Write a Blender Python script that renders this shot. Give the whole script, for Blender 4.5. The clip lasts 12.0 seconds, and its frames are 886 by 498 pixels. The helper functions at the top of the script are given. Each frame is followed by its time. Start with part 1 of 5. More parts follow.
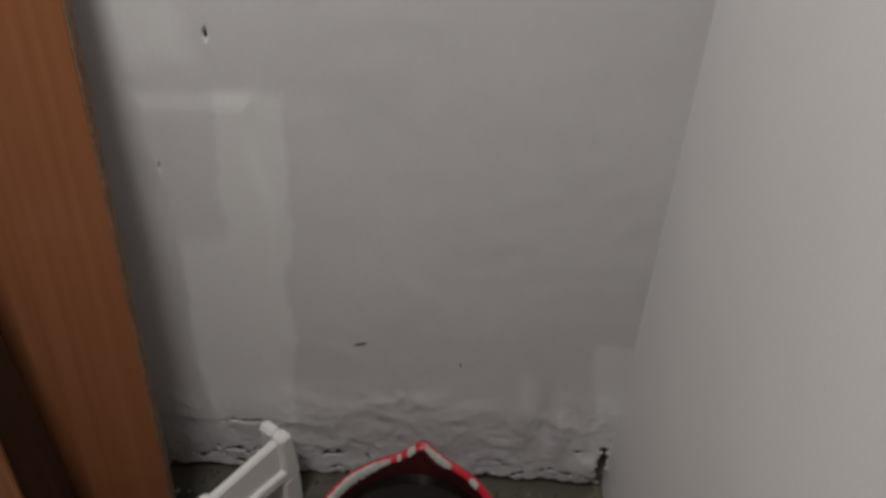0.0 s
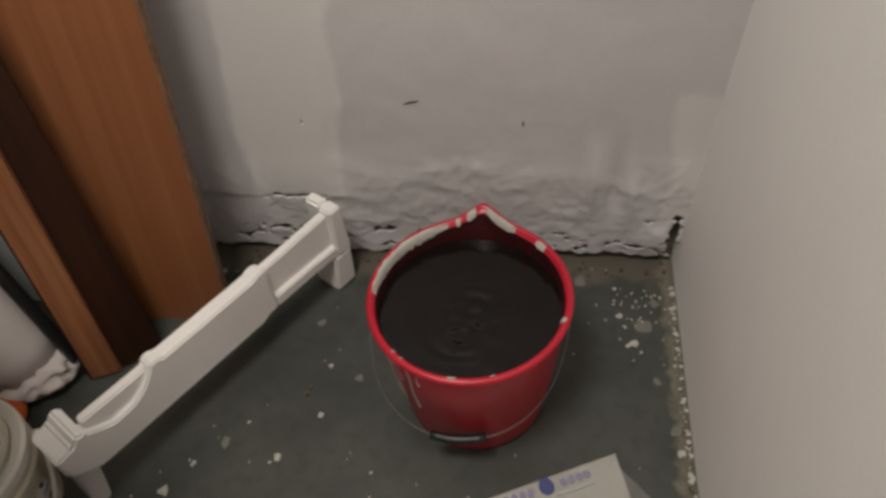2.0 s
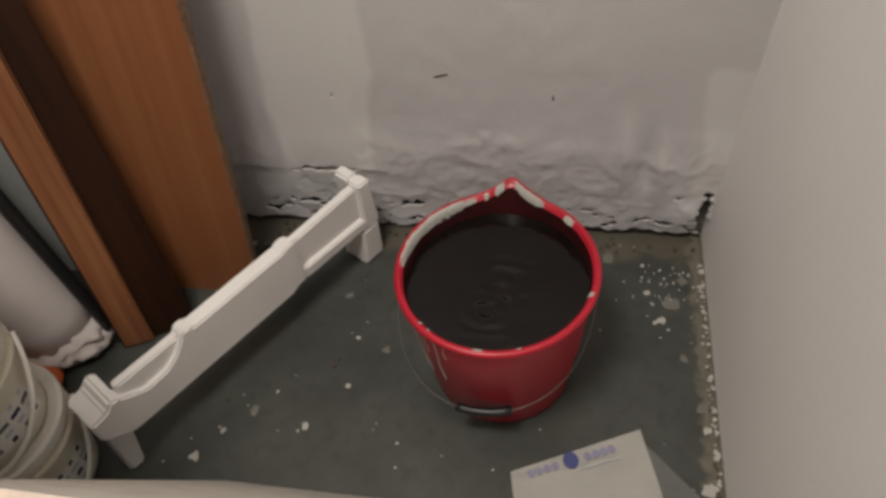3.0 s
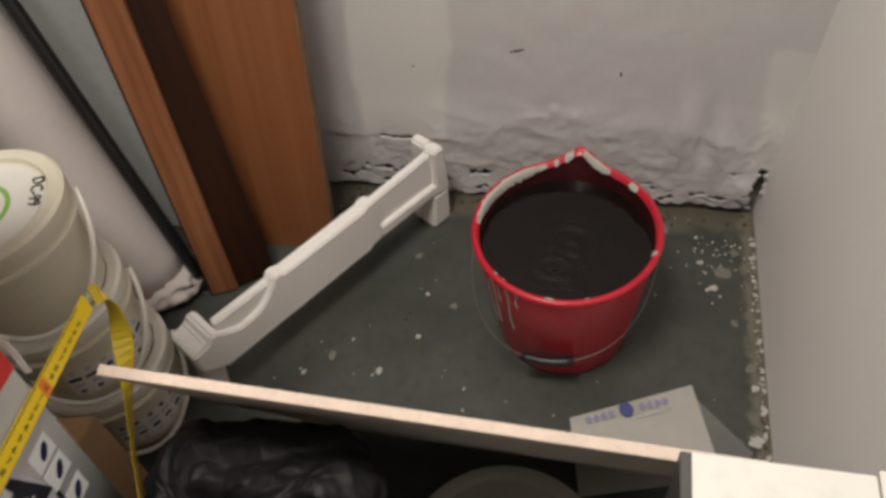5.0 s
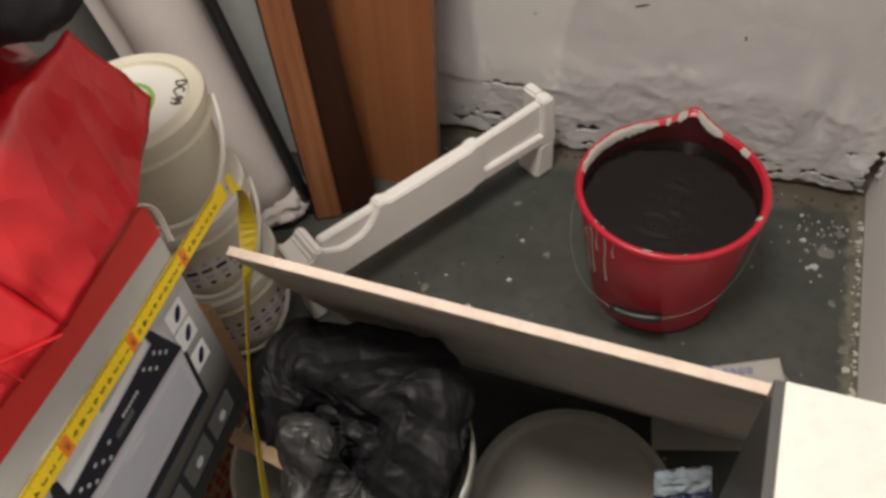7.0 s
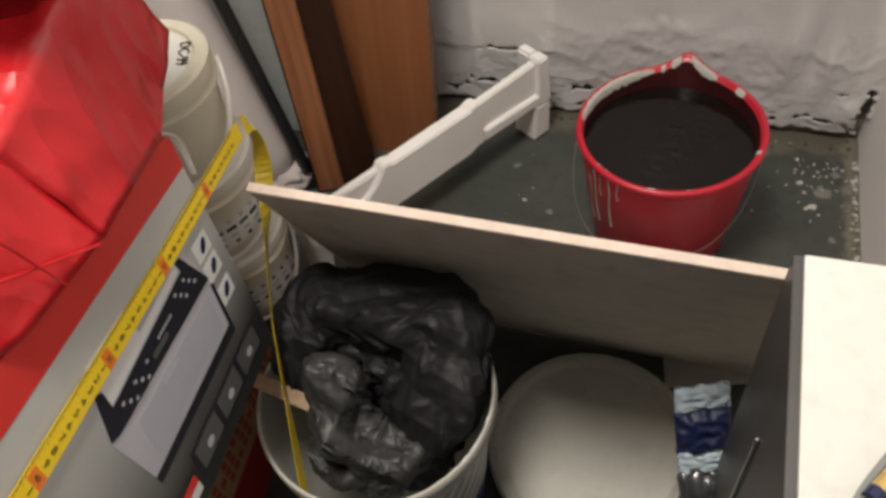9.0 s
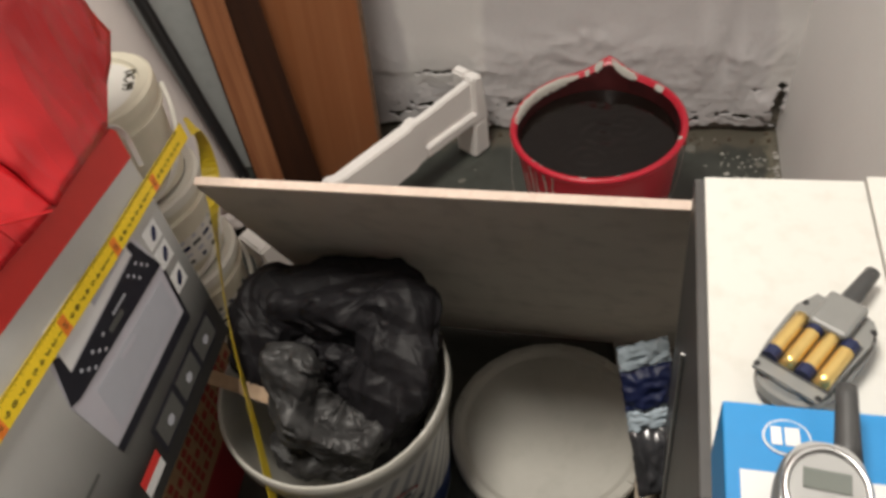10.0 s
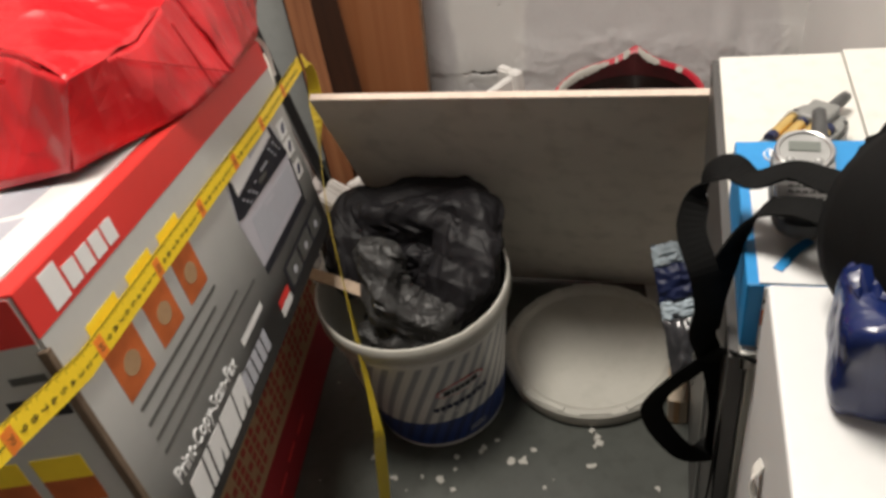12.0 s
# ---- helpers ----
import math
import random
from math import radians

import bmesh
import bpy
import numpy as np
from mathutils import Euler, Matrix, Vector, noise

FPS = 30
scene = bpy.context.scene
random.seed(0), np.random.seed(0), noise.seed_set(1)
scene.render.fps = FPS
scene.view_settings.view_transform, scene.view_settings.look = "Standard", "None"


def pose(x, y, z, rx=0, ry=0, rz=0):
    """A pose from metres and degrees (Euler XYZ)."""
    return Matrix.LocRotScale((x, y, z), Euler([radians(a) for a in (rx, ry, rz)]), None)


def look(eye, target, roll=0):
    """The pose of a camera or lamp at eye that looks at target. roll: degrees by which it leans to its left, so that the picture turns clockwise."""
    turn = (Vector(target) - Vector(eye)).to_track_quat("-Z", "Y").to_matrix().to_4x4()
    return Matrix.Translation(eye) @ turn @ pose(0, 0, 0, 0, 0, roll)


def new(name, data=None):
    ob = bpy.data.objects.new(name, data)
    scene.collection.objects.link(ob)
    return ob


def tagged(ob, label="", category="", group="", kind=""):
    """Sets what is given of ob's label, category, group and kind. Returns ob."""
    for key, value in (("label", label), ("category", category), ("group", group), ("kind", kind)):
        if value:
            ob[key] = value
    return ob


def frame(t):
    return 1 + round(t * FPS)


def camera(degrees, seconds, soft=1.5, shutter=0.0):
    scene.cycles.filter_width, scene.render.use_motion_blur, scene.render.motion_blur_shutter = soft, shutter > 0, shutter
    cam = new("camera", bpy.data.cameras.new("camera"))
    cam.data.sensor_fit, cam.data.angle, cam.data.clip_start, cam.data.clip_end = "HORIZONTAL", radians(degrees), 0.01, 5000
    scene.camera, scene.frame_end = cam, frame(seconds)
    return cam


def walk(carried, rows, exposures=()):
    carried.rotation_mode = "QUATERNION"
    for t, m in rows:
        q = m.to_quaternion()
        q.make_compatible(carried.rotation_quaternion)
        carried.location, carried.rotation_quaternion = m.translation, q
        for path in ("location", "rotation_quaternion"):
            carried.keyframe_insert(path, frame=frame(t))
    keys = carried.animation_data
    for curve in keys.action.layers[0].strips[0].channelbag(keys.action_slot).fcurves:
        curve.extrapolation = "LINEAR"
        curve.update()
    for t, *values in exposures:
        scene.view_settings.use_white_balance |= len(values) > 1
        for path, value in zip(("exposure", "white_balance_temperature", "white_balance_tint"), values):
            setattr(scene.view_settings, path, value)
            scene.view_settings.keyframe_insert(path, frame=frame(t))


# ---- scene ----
cam = camera(59.9, 12.0, soft=3.3, shutter=0.4)
PATH = [
    (0, (0.197, 0.159, 1.173), (0.023, 1.761, -0.012), -2.3),
    (0.5, (0.184, 0.162, 1.137), (-0.005, 1.664, -0.169), -3.8),
    (1, (0.168, 0.178, 1.083), (-0.037, 1.565, -0.343), -5.0),
    (1.5, (0.155, 0.183, 1.051), (-0.059, 1.505, -0.434), -5.2),
    (2, (0.153, 0.175, 1.016), (-0.1, 1.468, -0.49), -6.7),
    (2.5, (0.151, 0.169, 1.017), (-0.131, 1.432, -0.509), -8.5),
    (2.7, (0.152, 0.168, 1.012), (-0.147, 1.421, -0.517), -8.6),
    (4.3, (0.131, 0.149, 1.051), (-0.212, 1.374, -0.492), -8.4),
    (4.5, (0.12, 0.123, 1.057), (-0.23, 1.35, -0.484), -8.3),
    (5, (0.107, 0.062, 1.057), (-0.283, 1.28, -0.48), -9.0),
    (5.5, (0.097, 0.023, 1.064), (-0.323, 1.227, -0.476), -8.8),
    (6, (0.096, 0.021, 1.045), (-0.453, 1.185, -0.486), -10.2),
    (6.5, (0.098, 0.012, 1.053), (-0.53, 1.126, -0.485), -11.9),
    (6.7, (0.095, 0.007, 1.057), (-0.486, 1.111, -0.506), -10.0),
    (8.3, (0.098, -0.049, 1.028), (-0.492, 1.081, -0.513), -12.2),
    (8.5, (0.087, -0.06, 1.025), (-0.493, 1.077, -0.515), -11.7),
    (9, (0.089, -0.078, 1.022), (-0.472, 1.051, -0.531), -12.2),
    (9.5, (0.127, -0.109, 0.999), (-0.429, 1.082, -0.508), -11.9),
    (10, (0.132, -0.166, 0.994), (-0.358, 1.111, -0.465), -12.7),
    (10.5, (0.124, -0.189, 0.977), (-0.262, 1.152, -0.455), -10.5),
    (11, (0.137, -0.261, 0.979), (-0.217, 1.123, -0.421), -11.1),
    (11.5, (0.136, -0.387, 0.992), (-0.361, 1.006, -0.354), -13.4),
    (12, (0.127, -0.449, 0.978), (-0.416, 0.964, -0.329), -12.5),
]
walk(cam, [(t, look(eye, target, roll)) for t, eye, target, roll in PATH],
     [(0.0, -1.1, 6000, 10), (0.5, -1.0, 6100, 10), (1.0, -0.76, 6300, 10), (1.5, -0.56, 6500, 10), (2.5, -0.41, 6500, 10), (4.5, -0.30, 6500, 10), (6.0, -0.16, 6500, 10), (10.0, -0.12, 6500, 10), (11.0, -0.2, 6500, 10), (12.0, 0.06, 6500, 10)])

# ---- world and light ----
world = bpy.data.worlds.new("world")
scene.world = world
world.use_nodes = True
world.node_tree.nodes["Background"].inputs[0].default_value = (0.9, 0.95, 1.0, 1)
world.node_tree.nodes["Background"].inputs[1].default_value = 0.005


def area_lamp(name, m, size, power, colour):
    data = bpy.data.lights.new(name, "AREA")
    data.shape, data.size, data.energy, data.color = "DISK", size, power, colour
    ob = new(name, data)
    ob.matrix_world = m
    return ob


# the ceiling lamp of the store room
LAMP = (-0.21, 0.20, 2.10)
area_lamp("ceiling_lamp_light", look(LAMP, (LAMP[0], LAMP[1], 0.0)), 0.5, 36.0, (1.0, 0.935, 0.84))


# ---- materials ----
def mat(name, base, rough=0.6, metal=0.0, var=0.12, scale=7.0, fine=60.0, bump=0.15, second=None, amount=0.35, spec=0.5, coat=0.0, depth=0.002):
    m = bpy.data.materials.new(name)
    m.use_nodes = True
    nt = m.node_tree
    b = nt.nodes["Principled BSDF"]
    b.inputs["Roughness"].default_value, b.inputs["Metallic"].default_value = rough, metal
    b.inputs["Specular IOR Level"].default_value, b.inputs["Coat Weight"].default_value = spec, coat
    co = nt.nodes.new("ShaderNodeTexCoord")
    n1 = nt.nodes.new("ShaderNodeTexNoise")
    n1.inputs["Scale"].default_value, n1.inputs["Detail"].default_value, n1.inputs["Roughness"].default_value = scale, 6, 0.6
    n2 = nt.nodes.new("ShaderNodeTexNoise")
    n2.inputs["Scale"].default_value, n2.inputs["Detail"].default_value = fine, 4
    nt.links.new(co.outputs["Object"], n1.inputs["Vector"])
    nt.links.new(co.outputs["Object"], n2.inputs["Vector"])
    ramp = nt.nodes.new("ShaderNodeValToRGB")
    lo = [c * (1 - var) for c in base]
    hi = [min(1, c * (1 + var)) for c in base]
    ramp.color_ramp.elements[0].position, ramp.color_ramp.elements[1].position = 0.3, 0.7
    ramp.color_ramp.elements[0].color, ramp.color_ramp.elements[1].color = (*lo, 1), (*hi, 1)
    nt.links.new(n1.outputs["Fac"], ramp.inputs["Fac"])
    mix = nt.nodes.new("ShaderNodeMix")
    mix.data_type, mix.blend_type = "RGBA", "MIX"
    spot = nt.nodes.new("ShaderNodeValToRGB")
    spot.color_ramp.elements[0].position, spot.color_ramp.elements[1].position = 0.5, 0.72
    spot.color_ramp.elements[0].color, spot.color_ramp.elements[1].color = (0, 0, 0, 1), (amount, amount, amount, 1)
    nt.links.new(n2.outputs["Fac"], spot.inputs["Fac"])
    nt.links.new(spot.outputs["Color"], mix.inputs["Factor"])
    nt.links.new(ramp.outputs["Color"], mix.inputs["A"])
    mix.inputs["B"].default_value = (*(second or [c * 0.7 for c in base]), 1)
    nt.links.new(mix.outputs["Result"], b.inputs["Base Color"])
    if bump:
        bp = nt.nodes.new("ShaderNodeBump")
        bp.inputs["Strength"].default_value, bp.inputs["Distance"].default_value = bump, depth
        nt.links.new(n2.outputs["Fac"], bp.inputs["Height"])
        nt.links.new(bp.outputs["Normal"], b.inputs["Normal"])
    m["mix"] = mix.name
    return m


def over(m, colour, mask):
    """Lays a colour over the material where mask(nt, coordinates) gives one."""
    nt = m.node_tree
    b = nt.nodes["Principled BSDF"]
    src = b.inputs["Base Color"].links[0].from_socket
    co = nt.nodes.new("ShaderNodeTexCoord")
    sep = nt.nodes.new("ShaderNodeSeparateXYZ")
    nt.links.new(co.outputs["Object"], sep.inputs[0])
    mix = nt.nodes.new("ShaderNodeMix")
    mix.data_type = "RGBA"
    nt.links.new(src, mix.inputs["A"])
    mix.inputs["B"].default_value = (*colour, 1)
    nt.links.new(mask(nt, co.outputs["Object"], sep), mix.inputs["Factor"])
    nt.links.new(mix.outputs["Result"], b.inputs["Base Color"])
    return m


def calc(nt, op, a, b=0.0, c=None):
    n = nt.nodes.new("ShaderNodeMath")
    n.operation = op
    for i, v in enumerate((a, b, c)):
        if v is None:
            continue
        if isinstance(v, (int, float)):
            n.inputs[i].default_value = v
        else:
            nt.links.new(v, n.inputs[i])
    return n.outputs[0]


def noise_of(nt, vec, scale, detail=3.0):
    n = nt.nodes.new("ShaderNodeTexNoise")
    n.inputs["Scale"].default_value, n.inputs["Detail"].default_value = scale, detail
    nt.links.new(vec, n.inputs["Vector"])
    return n.outputs["Fac"]


def span(nt, v, lo, hi, soft):
    """1 between lo and hi, fading over soft."""
    a = calc(nt, "MULTIPLY_ADD", calc(nt, "SUBTRACT", v, lo), 1 / soft, 0.5)
    b = calc(nt, "MULTIPLY_ADD", calc(nt, "SUBTRACT", hi, v), 1 / soft, 0.5)
    n = calc(nt, "MINIMUM", a, b)
    clamp = nt.nodes.new("ShaderNodeClamp")
    nt.links.new(n, clamp.inputs[0])
    return clamp.outputs[0]


def wood(name, dark, light, rough=0.45, stretch=(60, 60, 2.5), coat=0.0):
    m = mat(name, light, rough, bump=0.05, coat=coat)
    nt = m.node_tree
    b = nt.nodes["Principled BSDF"]
    co = nt.nodes.new("ShaderNodeTexCoord")
    mp = nt.nodes.new("ShaderNodeMapping")
    mp.inputs["Scale"].default_value = stretch
    nt.links.new(co.outputs["Object"], mp.inputs[0])
    n = noise_of(nt, mp.outputs[0], 1.0, 5.0)
    ramp = nt.nodes.new("ShaderNodeValToRGB")
    ramp.color_ramp.elements[0].position, ramp.color_ramp.elements[1].position = 0.32, 0.68
    ramp.color_ramp.elements[0].color, ramp.color_ramp.elements[1].color = (*dark, 1), (*light, 1)
    nt.links.new(n, ramp.inputs[0])
    nt.links.new(ramp.outputs[0], b.inputs["Base Color"])
    return m


def crinkled(m, scale=42.0, strength=0.9, depth=0.006, stretch=(1.0, 1.3, 0.55)):
    """Flat facets with sharp creases, as in bunched film."""
    nt = m.node_tree
    b = nt.nodes["Principled BSDF"]
    co = nt.nodes.new("ShaderNodeTexCoord")
    mp = nt.nodes.new("ShaderNodeMapping")
    mp.inputs["Scale"].default_value = stretch
    mp.inputs["Rotation"].default_value = (0.4, 0.5, 0.2)
    nt.links.new(co.outputs["Object"], mp.inputs[0])
    warp = nt.nodes.new("ShaderNodeTexNoise")
    warp.inputs["Scale"].default_value = scale * 0.6
    nt.links.new(mp.outputs[0], warp.inputs["Vector"])
    add = nt.nodes.new("ShaderNodeVectorMath")
    add.operation = "MULTIPLY_ADD"
    nt.links.new(warp.outputs["Color"], add.inputs[0])
    add.inputs[1].default_value = (0.02, 0.02, 0.02)
    nt.links.new(mp.outputs[0], add.inputs[2])
    total = None
    for k, w in ((1.0, 1.0), (2.6, 0.32)):
        vo = nt.nodes.new("ShaderNodeTexVoronoi")
        vo.feature = "F1"
        vo.inputs["Scale"].default_value = scale * k
        nt.links.new(add.outputs[0], vo.inputs["Vector"])
        h = calc(nt, "MULTIPLY", vo.outputs["Distance"], w)
        total = h if total is None else calc(nt, "ADD", total, h)
    bp = nt.nodes.new("ShaderNodeBump")
    bp.inputs["Strength"].default_value, bp.inputs["Distance"].default_value = strength, depth
    nt.links.new(total, bp.inputs["Height"])
    nt.links.new(bp.outputs["Normal"], b.inputs["Normal"])


M_WALL = mat("painted_plaster", (0.55, 0.532, 0.538), 0.75, var=0.05, scale=3, fine=140, bump=0.25, amount=0.12)
M_SIDE = mat("painted_side_wall", (0.76, 0.745, 0.73), 0.5, var=0.04, scale=2.5, fine=180, bump=0.15, amount=0.1)
M_CORE = mat("bare_concrete", (0.20, 0.18, 0.15), 0.95, var=0.45, scale=34, fine=75, bump=0.9, second=(0.03, 0.027, 0.022), amount=0.9, depth=0.006)
M_FLOOR = mat("grey_floor_paint", (0.050, 0.054, 0.047), 0.42, var=0.30, scale=6, fine=42, bump=0.16, second=(0.030, 0.031, 0.026), amount=0.55)
M_PLAIN = mat("unseen_room_grey", (0.22, 0.21, 0.20), 0.8, var=0.04)
M_SPLAT = mat("dried_plaster_drops", (0.42, 0.405, 0.37), 0.8, var=0.12, fine=200)
M_GRIME = mat("dirt_crumbs", (0.10, 0.075, 0.05), 0.9, var=0.4, fine=200)
M_DARKRED = mat("dark_red_plastic", (0.045, 0.006, 0.007), 0.4, var=0.3, scale=12, fine=40, bump=0.08, second=(0.02, 0.006, 0.006), amount=0.7)
M_RED = mat("red_plastic", (0.43, 0.010, 0.028), 0.36, var=0.10, scale=9, fine=40, bump=0.06, second=(0.40, 0.01, 0.015), amount=0.3)
M_WHITEP = mat("white_plastic", (0.66, 0.64, 0.58), 0.4, var=0.06, fine=30, bump=0.05, amount=0.2)
M_CREAM = mat("cream_plastic", (0.62, 0.58, 0.47), 0.42, var=0.06, fine=30, bump=0.05, amount=0.2)
M_LIQ = mat("dark_water", (0.0055, 0.0035, 0.0028), 0.06, var=0.3, scale=12, fine=14, bump=0.5, depth=0.008, spec=0.32)
M_FOAM = mat("expanded_polystyrene", (0.76, 0.735, 0.715), 0.8, var=0.03, scale=10, fine=230, bump=0.35, amount=0.1, depth=0.0015)
M_WIRE = mat("steel_wire", (0.25, 0.24, 0.22), 0.5, 0.8, fine=80)
M_BLACK = mat("black_plastic", (0.012, 0.012, 0.013), 0.4, var=0.2, fine=50, bump=0.05)
M_ORANGE = wood("orange_veneer", (0.228, 0.082, 0.032), (0.272, 0.106, 0.045), 0.38, (85, 85, 1.1), 0.15)
M_DARKW = wood("dark_stained_wood", (0.016, 0.005, 0.002), (0.034, 0.011, 0.004), 0.6)
M_DARKW.node_tree.nodes["Principled BSDF"].inputs["Specular IOR Level"].default_value = 0.25
M_STRIP = wood("reddish_pine", (0.16, 0.052, 0.020), (0.30, 0.125, 0.055), 0.5, (80, 80, 2.5))
M_CHIP = mat("chipboard_edge", (0.20, 0.12, 0.07), 0.9, var=0.3, scale=60, fine=160, bump=0.6, second=(0.06, 0.03, 0.02), amount=0.7)
M_PANEL = mat("grey_laminate", (0.61, 0.57, 0.515), 0.6, var=0.10, scale=4, fine=28, bump=0.08, second=(0.16, 0.15, 0.14), amount=0.25)
M_EDGE = mat("pale_board_edge", (0.66, 0.54, 0.46), 0.8, var=0.10, scale=30, fine=170, bump=0.4, second=(0.55, 0.42, 0.35), amount=0.5)
M_LAM = mat("white_laminate", (0.66, 0.65, 0.61), 0.35, var=0.03, scale=5, fine=60, bump=0.04, second=(0.50, 0.48, 0.42), amount=0.3)
M_DSIDE = mat("dark_grey_side", (0.07, 0.067, 0.065), 0.45, var=0.2, fine=50)
M_METAL = mat("zinc_metal", (0.6, 0.6, 0.6), 0.3, 1.0, fine=40)
M_PAPER = mat("white_paper", (0.66, 0.64, 0.60), 0.8, var=0.04, fine=50, amount=0.12)
M_INK = mat("blue_ink", (0.055, 0.065, 0.20), 0.7, var=0.1)
M_INKL = mat("violet_grey_ink", (0.24, 0.23, 0.33), 0.7, var=0.1)
M_CARTG = mat("printed_grey_carton", (0.50, 0.50, 0.48), 0.5, var=0.05, scale=6, fine=90, bump=0.05, amount=0.1)
M_CARTR = mat("printed_red_carton", (0.62, 0.036, 0.030), 0.45, var=0.08, scale=6, fine=90, bump=0.05, amount=0.1)
M_CARTB = mat("brown_cardboard", (0.34, 0.21, 0.11), 0.85, var=0.1, scale=12, fine=150, bump=0.2, amount=0.3)
M_CARTD = mat("dark_red_carton", (0.28, 0.014, 0.020), 0.6, var=0.1, scale=9, fine=120, bump=0.08, amount=0.2)
M_DOT = mat("red_print", (0.30, 0.03, 0.02), 0.7, var=0.1)
M_PRW = mat("printed_white", (0.70, 0.70, 0.70), 0.5, var=0.03, fine=80, amount=0.08)
M_PRL = mat("printed_light_blue_grey", (0.42, 0.43, 0.48), 0.5, var=0.05, fine=80, amount=0.08)
M_PRK = mat("printed_black", (0.015, 0.015, 0.022), 0.45, var=0.2, fine=80, amount=0.1)
M_PRG = mat("printed_dark_grey", (0.09, 0.09, 0.085), 0.5, var=0.15, fine=80, amount=0.1)
M_PRO = mat("printed_orange", (0.50, 0.12, 0.03), 0.5, var=0.25, scale=30, fine=120)
M_TAPE = mat("yellow_tape", (0.90, 0.64, 0.03), 0.4, var=0.05, fine=120, amount=0.15)
M_TAPEB = mat("yellow_tape_back", (0.62, 0.46, 0.025), 0.4, var=0.08, fine=120, amount=0.15)
M_TMARK = mat("orange_mark", (0.80, 0.22, 0.03), 0.5, var=0.1)
M_TINK = mat("tape_black_ink", (0.03, 0.025, 0.01), 0.6, var=0.1)
M_BAGR = mat("glossy_red_paper", (0.56, 0.014, 0.020), 0.30, var=0.08, scale=8, fine=22, bump=0.25, second=(0.42, 0.01, 0.012), amount=0.3, coat=0.22, depth=0.004)
crinkled(M_BAGR, 15.0, 0.5, 0.020)
M_BIN = mat("black_bin_bag", (0.011, 0.010, 0.0115), 0.52, var=0.2, scale=20, fine=70, bump=0.3, second=(0.020, 0.020, 0.022), amount=0.5, depth=0.002, spec=0.2)
M_GREYBAG = mat("smoky_plastic_film", (0.027, 0.026, 0.026), 0.46, var=0.25, scale=25, fine=45, bump=0.35, second=(0.10, 0.10, 0.10), amount=0.5, depth=0.003, spec=0.4)
crinkled(M_BIN, 30.0, 0.16, 0.004)
crinkled(M_GREYBAG, 36.0, 0.25, 0.004)
M_BLUE = mat("bright_blue_card", (0.02, 0.24, 0.56), 0.45, var=0.05, fine=80, amount=0.1)
M_NAVY = mat("navy_print", (0.008, 0.014, 0.060), 0.5, var=0.15, fine=60, amount=0.2)
M_PALEB = mat("pale_blue_paper", (0.42, 0.50, 0.56), 0.7, var=0.12, scale=20, fine=60, bump=0.4, amount=0.3)
M_SILV = mat("silver_plastic", (0.36, 0.36, 0.355), 0.38, 0.35, var=0.06, fine=80, amount=0.1)
M_DGREYP = mat("dark_grey_plastic", (0.055, 0.055, 0.055), 0.5, var=0.1, fine=80)
M_LCD = mat("lcd_glass", (0.15, 0.165, 0.15), 0.2, var=0.05)
M_GOLD = mat("gold_battery_wrap", (0.84, 0.60, 0.22), 0.28, 0.85, var=0.08, fine=60)
M_NYLON = mat("black_nylon", (0.007, 0.007, 0.007), 0.8, var=0.2, scale=30, fine=400, bump=0.1, amount=0.4, spec=0.08)
M_BLUEBAG = mat("blue_shiny_film", (0.007, 0.016, 0.085), 0.25, var=0.2, scale=14, fine=30, bump=0.3, second=(0.01, 0.02, 0.11), amount=0.5, depth=0.003, spec=0.6)
crinkled(M_BLUEBAG, 30.0, 0.6)
M_ROLL = mat("white_fabric_roll", (0.50, 0.45, 0.435), 0.85, var=0.07, scale=7, fine=80, bump=0.25, second=(0.50, 0.44, 0.42), amount=0.3)
M_GREYW = mat("grey_sheet", (0.43, 0.445, 0.435), 0.6, var=0.05, scale=4, fine=40, bump=0.1)
M_GREEN = mat("green_print", (0.20, 0.40, 0.08), 0.5, var=0.15, fine=90)
M_LAMPW = mat("opal_lamp_cover", (0.8, 0.8, 0.78), 0.4)


# ---- building helpers ----
def part(name, bm, material, parent=None, label="", smooth=False):
    me = bpy.data.meshes.new(name)
    bmesh.ops.recalc_face_normals(bm, faces=bm.faces[:])
    if smooth:
        for f in bm.faces:
            f.smooth = True
    bm.to_mesh(me)
    bm.free()
    for m in material if isinstance(material, (list, tuple)) else (material,):
        me.materials.append(m)
    ob = new(name, me)
    if parent is not None:
        ob.parent = parent
    if label:
        ob["label"] = label
    return ob


def thing(name, m, label, category, group=""):
    ob = new(name)
    ob.empty_display_size = 0.05
    ob.matrix_world = m
    return tagged(ob, label, category, group)


def block(lo, hi, bevel=0.0, seg=2):
    bm = bmesh.new()
    bmesh.ops.create_cube(bm, size=1.0)
    for v in bm.verts:
        v.co = Vector([l + (c + 0.5) * (h - l) for c, l, h in zip(v.co, lo, hi)])
    if bevel:
        bmesh.ops.bevel(bm, geom=bm.edges[:], offset=bevel, segments=seg, affect="EDGES", profile=0.5)
    return bm


def merge(*bms):
    out = bmesh.new()
    for b in bms:
        me = bpy.data.meshes.new("tmp")
        b.to_mesh(me)
        b.free()
        out.from_mesh(me)
        bpy.data.meshes.remove(me)
    return out


